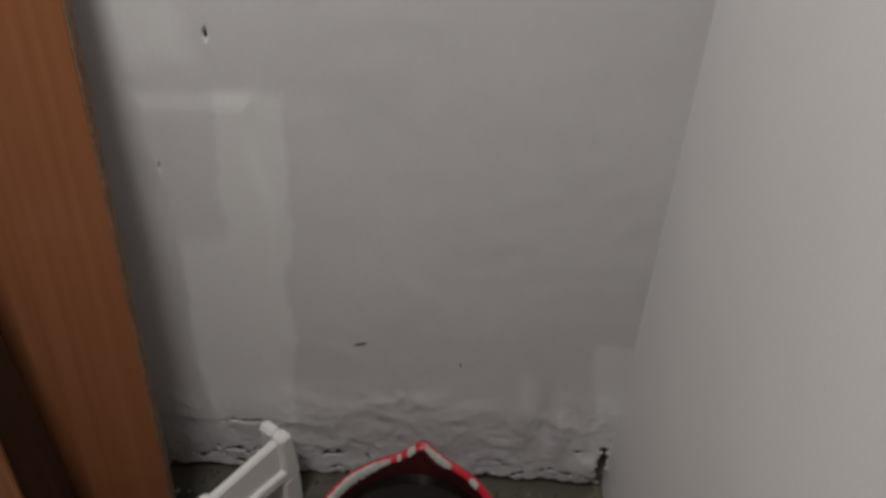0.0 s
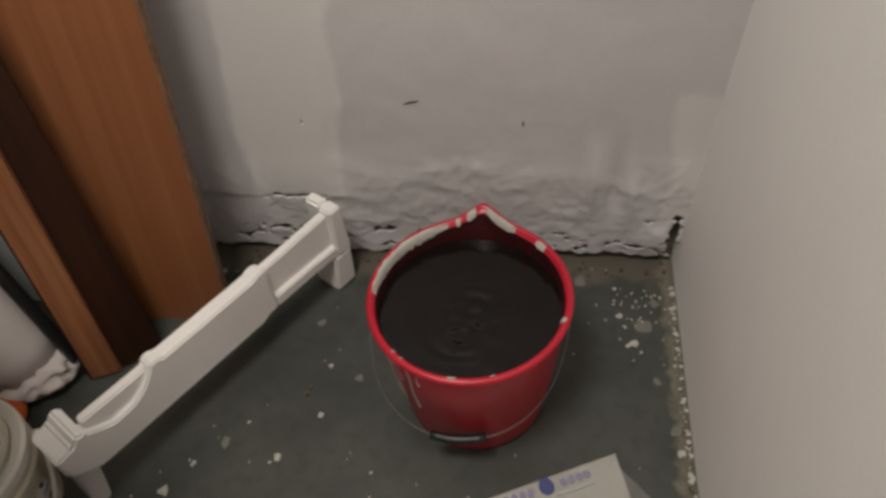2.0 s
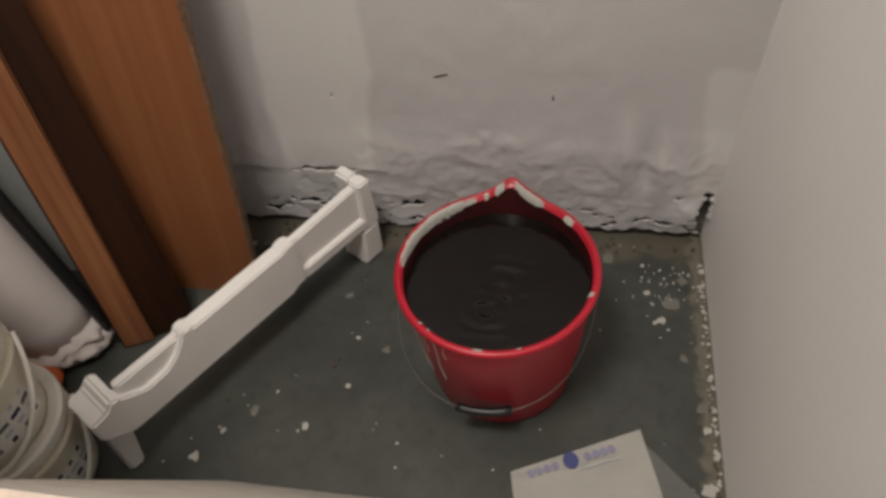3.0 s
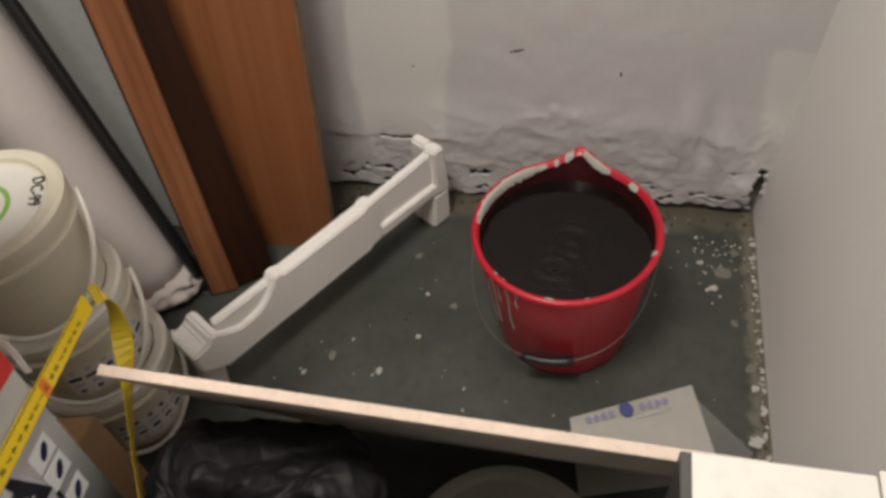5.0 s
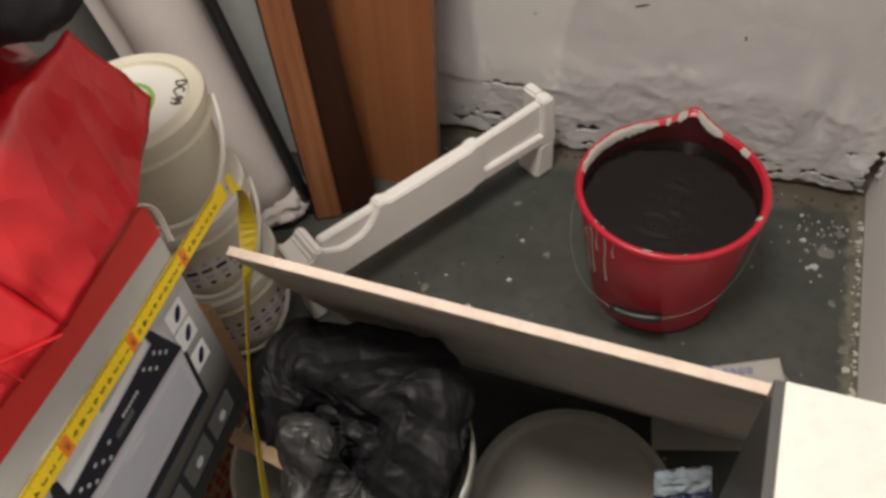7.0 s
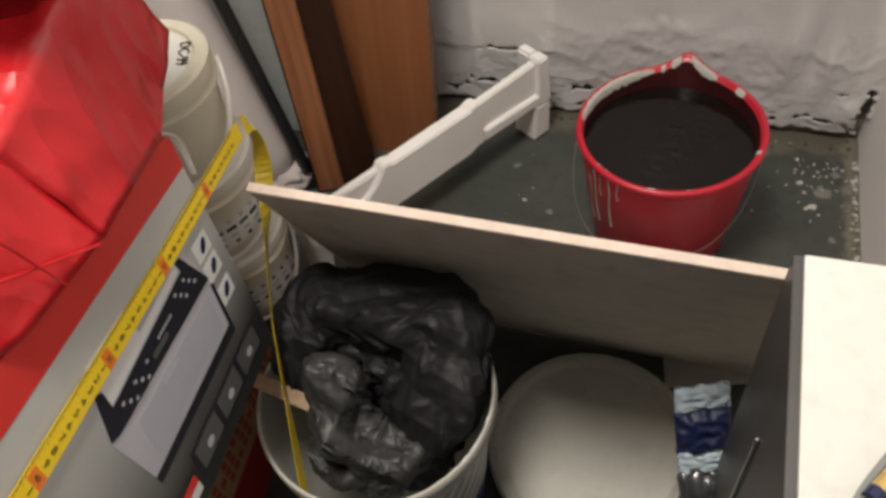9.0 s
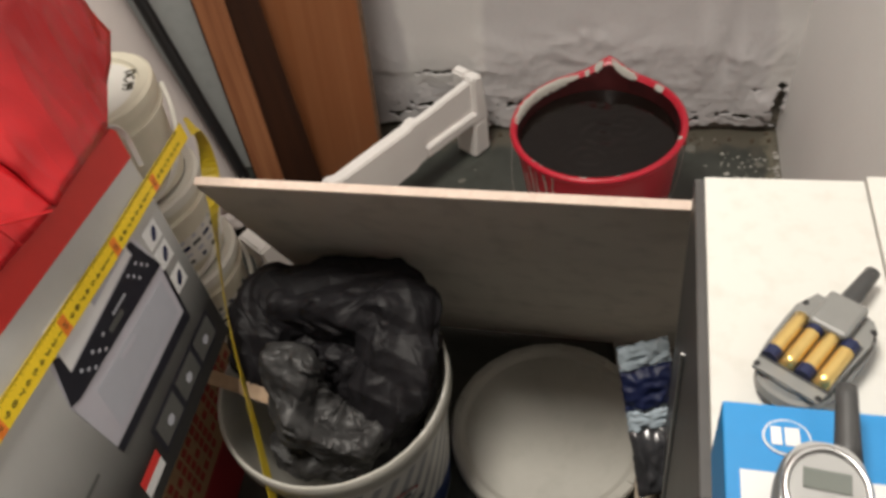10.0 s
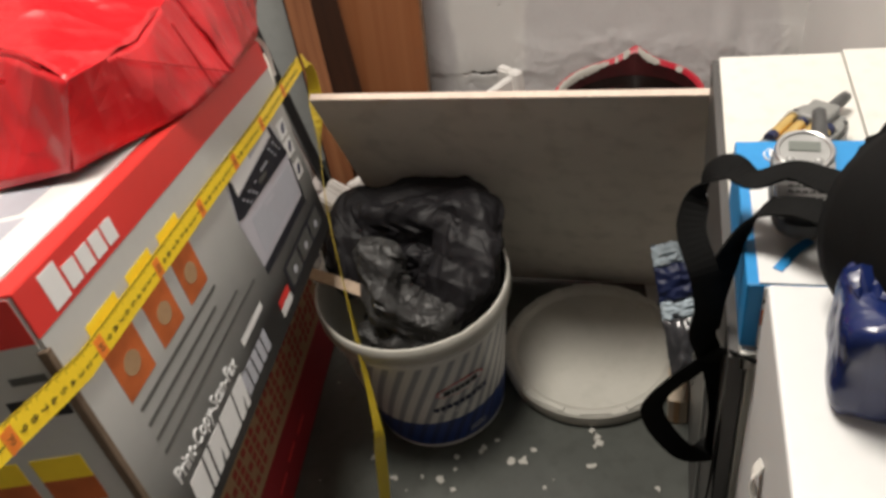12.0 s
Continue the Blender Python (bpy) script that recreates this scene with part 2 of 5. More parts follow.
def lathe(profile, n=64, closed=False, shape=None):
    """Turns (radius, height) pairs round z; shape(angle, radius, height) may bend the result."""
    bm = bmesh.new()
    rings = []
    for r, z in profile:
        if r < 1e-6:
            rings.append([bm.verts.new((0, 0, z))])
            continue
        ring = []
        for i in range(n):
            a = 2 * math.pi * i / n
            p = (r * math.cos(a), r * math.sin(a), z)
            ring.append(bm.verts.new(shape(a, r, z) if shape else p))
        rings.append(ring)
    pairs = list(zip(rings, rings[1:])) + ([(rings[-1], rings[0])] if closed else [])
    for a, b in pairs:
        for i in range(n):
            j = (i + 1) % n
            if len(a) == 1 and len(b) == 1:
                continue
            if len(a) == 1:
                bm.faces.new((a[0], b[i], b[j]))
            elif len(b) == 1:
                bm.faces.new((a[i], a[j], b[0]))
            else:
                bm.faces.new((a[i], a[j], b[j], b[i]))
    return bm


def smooth_path(pts, steps=10):
    """A rounded line through the points."""
    pts = [Vector(p) for p in pts]
    ext = [2 * pts[0] - pts[1], *pts, 2 * pts[-1] - pts[-2]]
    out = []
    for i in range(1, len(ext) - 2):
        a, b, c, d = ext[i - 1 : i + 3]
        for k in range(steps):
            t = k / steps
            out.append(0.5 * (2 * b + (c - a) * t + (2 * a - 5 * b + 4 * c - d) * t * t + (3 * b - a - 3 * c + d) * t ** 3))
    return out + [pts[-1]]


def tube(pts, radius, n=10, taper=None):
    bm = bmesh.new()
    rings = []
    up = Vector((0.13, 0.31, 0.94))
    for i, p in enumerate(pts):
        d = (pts[min(i + 1, len(pts) - 1)] - pts[max(i - 1, 0)]).normalized()
        s = d.cross(up).normalized()
        t = s.cross(d)
        r = radius if taper is None else taper(i / (len(pts) - 1)) * radius
        rings.append([bm.verts.new(p + r * (math.cos(2 * math.pi * k / n) * s + math.sin(2 * math.pi * k / n) * t)) for k in range(n)])
    for a, b in zip(rings, rings[1:]):
        for k in range(n):
            bm.faces.new((a[k], a[(k + 1) % n], b[(k + 1) % n], b[k]))
    bm.faces.new(rings[0])
    bm.faces.new(rings[-1])
    return bm


def ribbon(pts, sides, width, thick):
    """A flat strap along pts; sides are the directions across it, one a point."""
    bm = bmesh.new()
    rings = []
    for i, (p, s) in enumerate(zip(pts, sides)):
        d = (pts[min(i + 1, len(pts) - 1)] - pts[max(i - 1, 0)]).normalized()
        s = (s - d * s.dot(d)).normalized()
        nrm = d.cross(s)
        rings.append([bm.verts.new(p + s * (a * width / 2) + nrm * (b * thick / 2)) for a, b in ((-1, -1), (1, -1), (1, 1), (-1, 1))])
    for a, b in zip(rings, rings[1:]):
        for k in range(4):
            bm.faces.new((a[k], a[(k + 1) % 4], b[(k + 1) % 4], b[k]))
    bm.faces.new(rings[0])
    bm.faces.new(rings[-1])
    return bm


def prism(outline, lo, hi):
    """An outline in x, y pulled from z = lo to hi."""
    bm = bmesh.new()
    a = [bm.verts.new((x, y, lo)) for x, y in outline]
    b = [bm.verts.new((x, y, hi)) for x, y in outline]
    bm.faces.new(a)
    bm.faces.new(b)
    for i in range(len(a)):
        j = (i + 1) % len(a)
        bm.faces.new((a[i], a[j], b[j], b[i]))
    return bm


def oval(cx, cy, rx, ry, n=28, turn=0.0):
    c, s = math.cos(turn), math.sin(turn)
    pts = [(rx * math.cos(2 * math.pi * i / n), ry * math.sin(2 * math.pi * i / n)) for i in range(n)]
    return [(cx + x * c - y * s, cy + x * s + y * c) for x, y in pts]


def lump(rx, ry, rz, seed, crease=0.25, detail=4, freq=3.0, sharp=1.0):
    """A crumpled mass: a ball whose skin is folded by ridged noise."""
    bm = bmesh.new()
    bmesh.ops.create_icosphere(bm, subdivisions=detail, radius=1.0)
    off = Vector((seed * 3.7, seed * 1.9, seed * 5.3))
    for v in bm.verts:
        p = v.co.copy()
        q = p * freq + off
        warp = Vector((noise.noise(q * 0.7), noise.noise(q * 0.7 + Vector((9, 2, 4))), noise.noise(q * 0.7 + Vector((3, 8, 1)))))
        q = q + warp * 1.3
        r1 = 1 - abs(noise.noise(q)) * 2 * sharp
        r2 = 1 - abs(noise.noise(q * 2.3)) * 2
        p *= 1 + crease * (0.6 * r1 + 0.3 * r2 - 0.45)
        v.co = Vector((p.x * rx, p.y * ry, p.z * rz))
    return bm


def crumple(rx, ry, rz, seed, amp=0.16, freq=1.3, box=0.5, stretch=(1.8, 1.0, 0.6), detail=5, cells=3.2, facet=0.16):
    """A bunched sheet: a blunt-cornered mass with long folds and sharp creases between flat facets."""
    bm = bmesh.new()
    bmesh.ops.create_icosphere(bm, subdivisions=detail, radius=1.0)
    off = Vector((seed * 2.3, seed * 4.1, seed * 1.7))
    for v in bm.verts:
        p = v.co.copy()
        k = max(abs(p.x), abs(p.y), abs(p.z))
        q = Vector((p.x * stretch[0], p.y * stretch[1], p.z * stretch[2])) * freq + off
        warp = Vector((noise.noise(q * 0.8), noise.noise(q * 0.8 + Vector((5, 2, 7))), noise.noise(q * 0.8 + Vector((1, 9, 3)))))
        q = q + warp * 0.9
        f = 0.75 - 2.0 * abs(noise.noise(q))
        c = Vector((p.x * stretch[0], p.y * stretch[1], p.z * stretch[2])) * cells + off + warp * 0.5
        d = noise.voronoi(c)[0]
        d2 = noise.voronoi(c * 2.3)[0]
        g = 0.5 - min(0.9, d[1] - d[0]) + 0.35 * (0.4 - min(0.8, d2[1] - d2[0]))
        p = p * ((1 - box) + box / k * 0.86) * (1 + amp * f + facet * g)
        v.co = Vector((p.x * rx, p.y * ry, p.z * rz))
    return bm


def sleeve(path, radius, seed, folds=0.22, pitch=0.075, n=132, flat=(1.0, 1.0), steps=30, fine=0.0040, count=7.0):
    """A bunched film tube along the path: flat facets that meet in straight creases, drawn shut at both ends."""
    pts = smooth_path(path, steps)
    rnd = random.Random(seed)
    waves = []
    for k, (size, amp) in enumerate(((1.0, 1.0), (0.8, 0.8), (0.62, 0.6), (0.46, 0.42), (0.37, 0.22))):
        axis = Vector((rnd.gauss(0, 1), rnd.gauss(0, 1), rnd.gauss(0, 0.7))).normalized()
        waves.append((axis / (pitch * size), rnd.random(), amp))
    whole = sum(w[2] for w in waves)
    bm = bmesh.new()
    rings = []
    up = Vector((0.2, 0.1, 0.97))
    last = len(pts) - 1
    for i, p in enumerate(pts):
        d = (pts[min(i + 1, last)] - pts[max(i - 1, 0)]).normalized()
        s = d.cross(up).normalized()
        t = s.cross(d)
        u = i / last
        r0 = radius(u) * min(1.0, (0.05 + 6.0 * min(u, 1 - u)) ** 0.5)
        ring = []
        for k in range(n):
            a = 2 * math.pi * k / n
            ca, sa = math.cos(a), math.sin(a)
            blunt = 1.0 / max(0.80, (abs(ca) ** 4 + abs(sa) ** 4) ** 0.25)
            e = (ca * s * flat[0] + sa * t * flat[1]) * blunt
            q = p + e * r0 * 1.2
            q = q + 0.004 * Vector((noise.noise(q * 28), noise.noise(q * 28 + Vector((4, 9, 1))), noise.noise(q * 28 + Vector((8, 2, 6)))))
            f = 0.0
            for ax, ph, amp in waves:
                x = ax.dot(q) + ph
                f += amp * (abs(x - math.floor(x) - 0.5) * 4 - 1)
            # sharp pleats that run round the bunch and die out here and there
            turn = Vector((3.1 * ca + seed, 3.1 * sa, u * 2.0))
            slant = u * count + 0.9 * noise.noise(turn) + 0.35 * math.sin(a + seed)
            pleat = 1 - 2.6 * abs(noise.noise(Vector((slant, 0.55 * ca, 0.55 * sa + seed))))
            minor = 1 - 2.6 * abs(noise.noise(Vector((slant * 2.3 + 7, 1.6 * ca, 1.6 * sa + seed))))
            live = max(0.15, min(1.0, 0.55 + 1.2 * noise.noise(turn * 0.8 + Vector((5, 2, 1)))))
            lift = fine * live * (pleat + 0.25 * minor) * min(1.0, r0 / 0.02)
            ring.append(bm.verts.new(p + e * (r0 * (1 + folds * 2.0 * f / whole) + lift)))
        rings.append(ring)
    for a, b in zip(rings, rings[1:]):
        for k in range(n):
            bm.faces.new((a[k], a[(k + 1) % n], b[(k + 1) % n], b[k]))
    bm.faces.new(rings[0])
    bm.faces.new(rings[-1])
    return bm


def lettering(text, size, depth=0.0006, align="LEFT", bold=0.0):
    """A mesh of letters of the built-in font, in the plane of x and y."""
    cu = bpy.data.curves.new("letters", "FONT")
    cu.body, cu.size, cu.extrude, cu.align_x = text, size, depth, align
    cu.resolution_u = 2
    cu.offset = bold
    ob = bpy.data.objects.new("letters", cu)
    me = bpy.data.meshes.new_from_object(ob)
    bpy.data.objects.remove(ob)
    bpy.data.curves.remove(cu)
    me.materials.clear()
    return me


def letters(name, text, size, material, parent, m, align="LEFT", shear=0.0, squeeze=1.0):
    me = lettering(text, size, align=align)
    for v in me.vertices:
        v.co.x = v.co.x * squeeze + shear * v.co.y
    me.materials.append(material)
    ob = new(name, me)
    ob.parent = parent
    ob.matrix_local = m
    return ob


def frame_of(origin, x, y, z):
    return Matrix((x, y, z)).transposed().to_4x4() if origin is None else Matrix.Translation(origin) @ Matrix((x, y, z)).transposed().to_4x4()


# ---- the room ----
XR, YB, XL, YF, ZC = 0.372, 1.04, -1.02, -1.7, 2.2
LEAN = 0.055  # the side wall leans out by this much for a metre of height


def structure(ob, label, category):
    return tagged(ob, label, category, kind="structure")


def floor_mesh():
    bm = bmesh.new()
    nx, ny = 70, 140
    grid = [[bm.verts.new((XL + (XR - XL) * i / nx, YF + (YB + 0.03 - YF) * j / ny, 0.0)) for i in range(nx + 1)] for j in range(ny + 1)]
    for row in grid:
        for v in row:
            v.co.z = -0.0012 + 0.0011 * noise.noise(v.co * 9)
    for j in range(ny):
        for i in range(nx):
            bm.faces.new((grid[j][i], grid[j][i + 1], grid[j + 1][i + 1], grid[j + 1][i]))
    edge = bmesh.ops.extrude_face_region(bm, geom=bm.faces[:])
    for v in [g for g in edge["geom"] if isinstance(g, bmesh.types.BMVert)]:
        v.co.z -= 0.08
    return bm


def bare_strip(nt, vec, sep):
    wob = calc(nt, "MULTIPLY_ADD", noise_of(nt, vec, 26, 5), 0.09, -0.045)
    return calc(nt, "MULTIPLY", span(nt, calc(nt, "ADD", sep.outputs["Y"], wob), 0.985, 1.3, 0.03), 0.55)


over(M_FLOOR, (0.14, 0.118, 0.088), bare_strip)
def foot_band(nt, vec, sep):
    wob = calc(nt, "MULTIPLY_ADD", noise_of(nt, vec, 40, 5), 0.05, -0.025)
    return calc(nt, "MULTIPLY", span(nt, calc(nt, "ADD", sep.outputs["X"], wob), XR - 0.022, 1.0, 0.012), 0.7)


over(M_FLOOR, (0.20, 0.18, 0.135), foot_band)
floor = structure(part("floor", floor_mesh(), M_FLOOR, smooth=True), "grey painted concrete floor with plaster drops", "floor")


def hump(x, z, cx, cz, rx, rz):
    d = ((x - cx) / rx) ** 2 + ((z - cz) / rz) ** 2
    return math.exp(-d)


def plaster_depth(x, z):
    """How far the plaster stands out of the wall at x, z."""
    p = Vector((x * 9, z * 9, 0.3))
    d = 0.0020 * noise.noise(p * 0.7) + 0.0007 * noise.noise(p * 3)
    low = 1 / (1 + math.exp((z - 0.205 - 0.03 * noise.noise(Vector((x * 7, 4.0, 0)))) / 0.014))
    d += 0.006 * low
    ridge = abs(noise.noise(Vector((x * 12 + z * 9, z * 15 - x * 5, 2.0)))) + 0.4 * abs(noise.noise(Vector((x * 40, z * 36, 5.0))))
    d += low * 0.0045 * (0.45 - ridge) + low * 0.0011 * noise.noise(Vector((x * 95, z * 95, 8.0)))
    d += 0.003 * hump(x, z, 0.055, 0.205, 0.012, 0.012) + 0.0025 * hump(x, z, 0.020, 0.215, 0.008, 0.010) + 0.002 * hump(x, z, -0.02, 0.200, 0.02, 0.008)
    d += 0.007 * hump(x, z, 0.23, 0.20, 0.015, 0.05) - 0.006 * hump(x, z, 0.265, 0.17, 0.012, 0.06)
    d += 0.007 * hump(x, z, 0.29, 0.15, 0.013, 0.05) + 0.006 * hump(x, z, -0.31, 0.16, 0.012, 0.06)
    d += 0.010 * hump(x, z, 0.34, 0.06, 0.04, 0.03)
    d -= 0.004 / (1 + math.exp((z - 0.137 + 0.008 * noise.noise(Vector((x * 22, 5, 2)))) / 0.002)) / (1 + math.exp((x + 0.17) / 0.012))
    # the smooth newer patch beside the boards
    xw = x - 0.12 * min(z, 0.5) + 0.010 * noise.noise(Vector((z * 11, 3, 3))) + 0.04
    k = 1 / (1 + math.exp(-(min(xw + 0.315, -0.165 - xw, z - 0.12, 0.75 - z)) / 0.004))
    d = d * (1 - 0.65 * k) + 0.0035 * k
    return d


def plaster_mesh():
    bm = bmesh.new()
    nx, nz = 430, 230
    x0, x1, z1 = -0.62, XR + 0.09, 1.45
    rows = []
    for j in range(nz + 1):
        row = []
        for i in range(nx + 1):
            x = x0 + (x1 - x0) * i / nx
            base = 0.020 + 0.022 * noise.noise(Vector((x * 10, 7, 0))) + 0.014 * noise.noise(Vector((x * 48, 3, 0)))
            base = max(0.003, base * (0.55 if x < -0.05 else 1.0))
            z = base + (z1 - base) * (j / nz) ** 2.0
            row.append(bm.verts.new((x, YB - plaster_depth(x, z) * min(1.0, (z1 - z) / 0.3), z)))
        rows.append(row)
    for j in range(nz):
        for i in range(nx):
            c = rows[j][i].co
            gap = noise.noise(Vector((c.x * 34, c.z * 60, 11))) + 0.5 * noise.noise(Vector((c.x * 90, c.z * 120, 1)))
            edge = 0.30 + max(0.0, c.z - 0.045) * 16
            crack = hump(c.x, c.z, 0.364, 0.085, 0.012, 0.06) * 1.7 + hump(c.x, c.z, -0.285, 0.098, 0.07, 0.010) * 0.75
            if gap + crack > edge and c.z < 0.16:
                continue
            wob = 0.008 * noise.noise(Vector((c.x * 22, 5, 2)))
            split = hump(c.x, c.z + wob, -0.262, 0.136, 0.075, 0.0045) + 0.9 * hump(c.x, c.z + wob, -0.30, 0.058, 0.07, 0.007) + 0.95 * hump(c.x, c.z, -0.110, 0.063, 0.022, 0.009) + 0.9 * hump(c.x, c.z + wob, 0.305, 0.098, 0.022, 0.003)
            if split > 0.62 + 0.75 * noise.noise(Vector((c.x * 75, c.z * 75, 4))):
                continue
            bm.faces.new((rows[j][i], rows[j][i + 1], rows[j + 1][i + 1], rows[j + 1][i]))
    for f in bm.faces:
        f.normal_update()
    return bm


def patch_mask(nt, vec, sep):
    wob = calc(nt, "MULTIPLY_ADD", noise_of(nt, vec, 7, 4), 0.07, -0.035)
    x = calc(nt, "ADD", sep.outputs["X"], wob)
    z = calc(nt, "ADD", sep.outputs["Z"], wob)
    shear = calc(nt, "MULTIPLY_ADD", sep.outputs["Z"], -0.12, x)
    a = calc(nt, "MULTIPLY", span(nt, shear, -0.345, -0.185, 0.012), span(nt, z, 0.11, 0.76, 0.015))
    bite = calc(nt, "MULTIPLY", span(nt, z, 0.53, 0.9, 0.03), span(nt, shear, -0.6, -0.282, 0.012))
    a = calc(nt, "MULTIPLY", a, calc(nt, "SUBTRACT", 1.0, bite))
    b = calc(nt, "MULTIPLY", span(nt, x, 0.335, 0.5, 0.012), span(nt, z, 0.1, 0.345, 0.01))
    c = calc(nt, "MULTIPLY", span(nt, x, -0.30, -0.20, 0.03), span(nt, z, 0.80, 2.5, 0.04))
    return calc(nt, "MULTIPLY", calc(nt, "MAXIMUM", calc(nt, "MAXIMUM", a, b), c), 0.75)


over(M_WALL, (0.66, 0.645, 0.63), patch_mask)
wall_back = structure(part("wall_back", block((XL, YB + 0.009, -0.05), (XR + 0.2, YB + 0.2, ZC), 0), M_CORE), "bare concrete core of the wall behind blistered plaster", "wall")
skin = bpy.data.meshes.new("plaster_skin")
bm = plaster_mesh()
for f in bm.faces:
    f.smooth = True
bm.to_mesh(skin)
bm.free()
skin.materials.append(M_WALL)
plaster = new("plaster_skin", skin)
plaster.parent = wall_back
plaster["label"] = "blistered white plaster with a ragged lower edge"
thick = plaster.modifiers.new("thickness", "SOLIDIFY")
thick.thickness, thick.offset = 0.005, -1.0
upper = part("plaster_upper", merge(block((-0.62, YB, 1.45), (XR + 0.15, YB + 0.011, ZC)), block((XL, YB, 0.03), (-0.62, YB + 0.011, ZC))), M_WALL, wall_back)
bm = block((XR, YF, -0.03), (XR + 0.15, YB + 0.011, ZC))
for v in bm.verts:
    v.co.x += LEAN * v.co.z
wall_right = structure(part("wall_right", bm, M_SIDE), "smooth off-white painted side wall", "wall")
# unseen sides of the room, kept dark grey to hold down bounced light
wall_left = structure(part("wall_left", block((XL - 0.15, YF, -0.05), (XL, YB + 0.2, ZC)), M_PLAIN), "plain dark grey wall, out of view", "wall")
wall_front = structure(part("wall_front", block((XL - 0.15, YF - 0.15, -0.05), (XR + 0.30, YF, ZC)), M_PLAIN), "plain dark grey wall, out of view", "wall")
ceiling = structure(part("ceiling", block((XL - 0.15, YF - 0.15, ZC), (XR + 0.30, YB + 0.2, ZC + 0.15)), M_PLAIN), "plain dark grey ceiling, out of view", "ceiling")

for x, z, w, h, turn in ((-0.037, 0.328, 0.026, 0.004, 15), (0.122, 0.29, 0.003, 0.010, 0)):
    mk = part("wall_scratch", prism(oval(0, 0, w / 2, h / 2, 10), 0, 0.0006), M_GRIME, wall_back)
    mk.matrix_local = pose(x, YB - plaster_depth(x, z) + 0.0003, z, 90, -turn, 0)

lamp = thing("ceiling_lamp", pose(LAMP[0], LAMP[1], ZC), "wide round white ceiling lamp with a shallow rim", "lamp")
part("base", lathe([(0, 0), (0.20, 0), (0.24, -0.02), (0.262, -0.085), (0.255, -0.088), (0.245, -0.06), (0.0, -0.055)], 56), M_LAMPW, lamp, smooth=True)


# ---- floor dirt ----
def splats(name, spots, material, label, rise=0.0008):
    out = []
    for x, y, r in spots:
        n = 18
        a0 = random.random() * 6.3
        k = [0.85 + 0.75 * noise.noise(Vector((math.cos(6.283 * i / n) * 1.3 + x * 91, math.sin(6.283 * i / n) * 1.3, y * 77))) for i in range(n)]
        pts = [(x + r * k[i] * math.cos(a0 + 2 * math.pi * i / n), y + r * k[i] * math.sin(a0 + 2 * math.pi * i / n)) for i in range(n)]
        pts = [(x + (px - x) * 0.78, y + (py - y) * 0.78) for px, py in pts]
        b = prism(pts, -0.001, rise * (0.6 + 0.8 * random.random()))
        out.append(b)
    ob = part(name, merge(*out), material)
    return tagged(ob, label, "debris", kind="stuff")


spots = [(0.30, 0.865, 0.009), (0.291, 0.861, 0.005), (0.280, 0.917, 0.007), (0.274, 0.972, 0.005), (0.31, 0.85, 0.003), (-0.339, 0.623, 0.006), (-0.346, 0.629, 0.003),
         (-0.274, 0.694, 0.0035), (-0.169, 0.799, 0.005), (-0.398, 0.983, 0.006), (-0.218, 0.642, 0.007), (-0.226, 0.633, 0.004), (-0.167, 0.712, 0.006), (-0.076, 0.627, 0.003),
         (0.356, 0.685, 0.008), (0.352, 0.60, 0.014), (-0.37, 0.58, 0.010), (-0.074, 0.156, 0.009), (-0.056, 0.160, 0.009), (-0.118, 0.176, 0.006), (-0.171, 0.115, 0.008),
         (0.038, 0.222, 0.006), (0.046, 0.212, 0.007), (0.050, 0.203, 0.008), (0.044, 0.195, 0.004), (0.133, 0.138, 0.006), (-0.28, 0.14, 0.008), (-0.24, 0.11, 0.007), (-0.10, 0.19, 0.006),
         (-0.15, 0.10, 0.006), (-0.05, 0.08, 0.005), (-0.24, 0.04, 0.007), (0.06, 0.05, 0.005), (-0.02, 0.12, 0.004), (-0.37, 0.96, 0.005)]
for _ in range(16):
    spots.append((random.uniform(-0.27, 0.10), random.uniform(-0.02, 0.22), random.choice((0.003, 0.004, 0.006, 0.008))))
for _ in range(70):
    spots.append((random.uniform(-0.45, 0.36), random.uniform(0.0, 0.99), random.choice((0.0012, 0.0018, 0.0025))))
for _ in range(46):
    spots.append((random.gauss(0.31, 0.035), random.gauss(0.925, 0.04), random.choice((0.0015, 0.002, 0.003))))
for k in range(120):
    y = random.uniform(0.45, 1.0)
    spots.append((XR - 0.004 - abs(random.gauss(0, 0.004)), y, random.choice((0.0012, 0.002, 0.0035, 0.005))))
splats("plaster_drops", [s for s in spots if s[0] < XR - 0.002 and s[1] < 1.02], M_SPLAT, "dried white plaster drops on the grey floor")
M_SMEAR = mat("grey_plaster_smear", (0.15, 0.145, 0.125), 0.8, var=0.2, fine=120)
smears = [(0.315, 0.90, 0.018), (0.335, 0.945, 0.014), (-0.30, 0.66, 0.012), (-0.12, 0.78, 0.010), (0.33, 0.80, 0.010), (-0.06, 0.95, 0.012), (0.22, 0.985, 0.016), (-0.20, 0.88, 0.009), (0.35, 0.72, 0.012), (0.12, 0.985, 0.012)]
splats("plaster_smears", smears, M_SMEAR, "thin grey plaster smears on the floor", 0.0003)
crumbs = [(random.uniform(-0.45, 0.37), random.gauss(1.015, 0.012), random.choice((0.002, 0.003, 0.005))) for _ in range(90)]
crumbs += [(XR - 0.006 - abs(random.gauss(0, 0.003)), random.uniform(0.3, 1.0), random.choice((0.0015, 0.0025))) for _ in range(24)]
crumbs += [(-0.196, 0.745, 0.004), (-0.192, 0.757, 0.003), (-0.348, 0.674, 0.004)]
splats("dirt_crumbs", [c for c in crumbs if c[1] < 1.05], M_GRIME, "dark crumbs and dirt along the foot of the wall", 0.003)


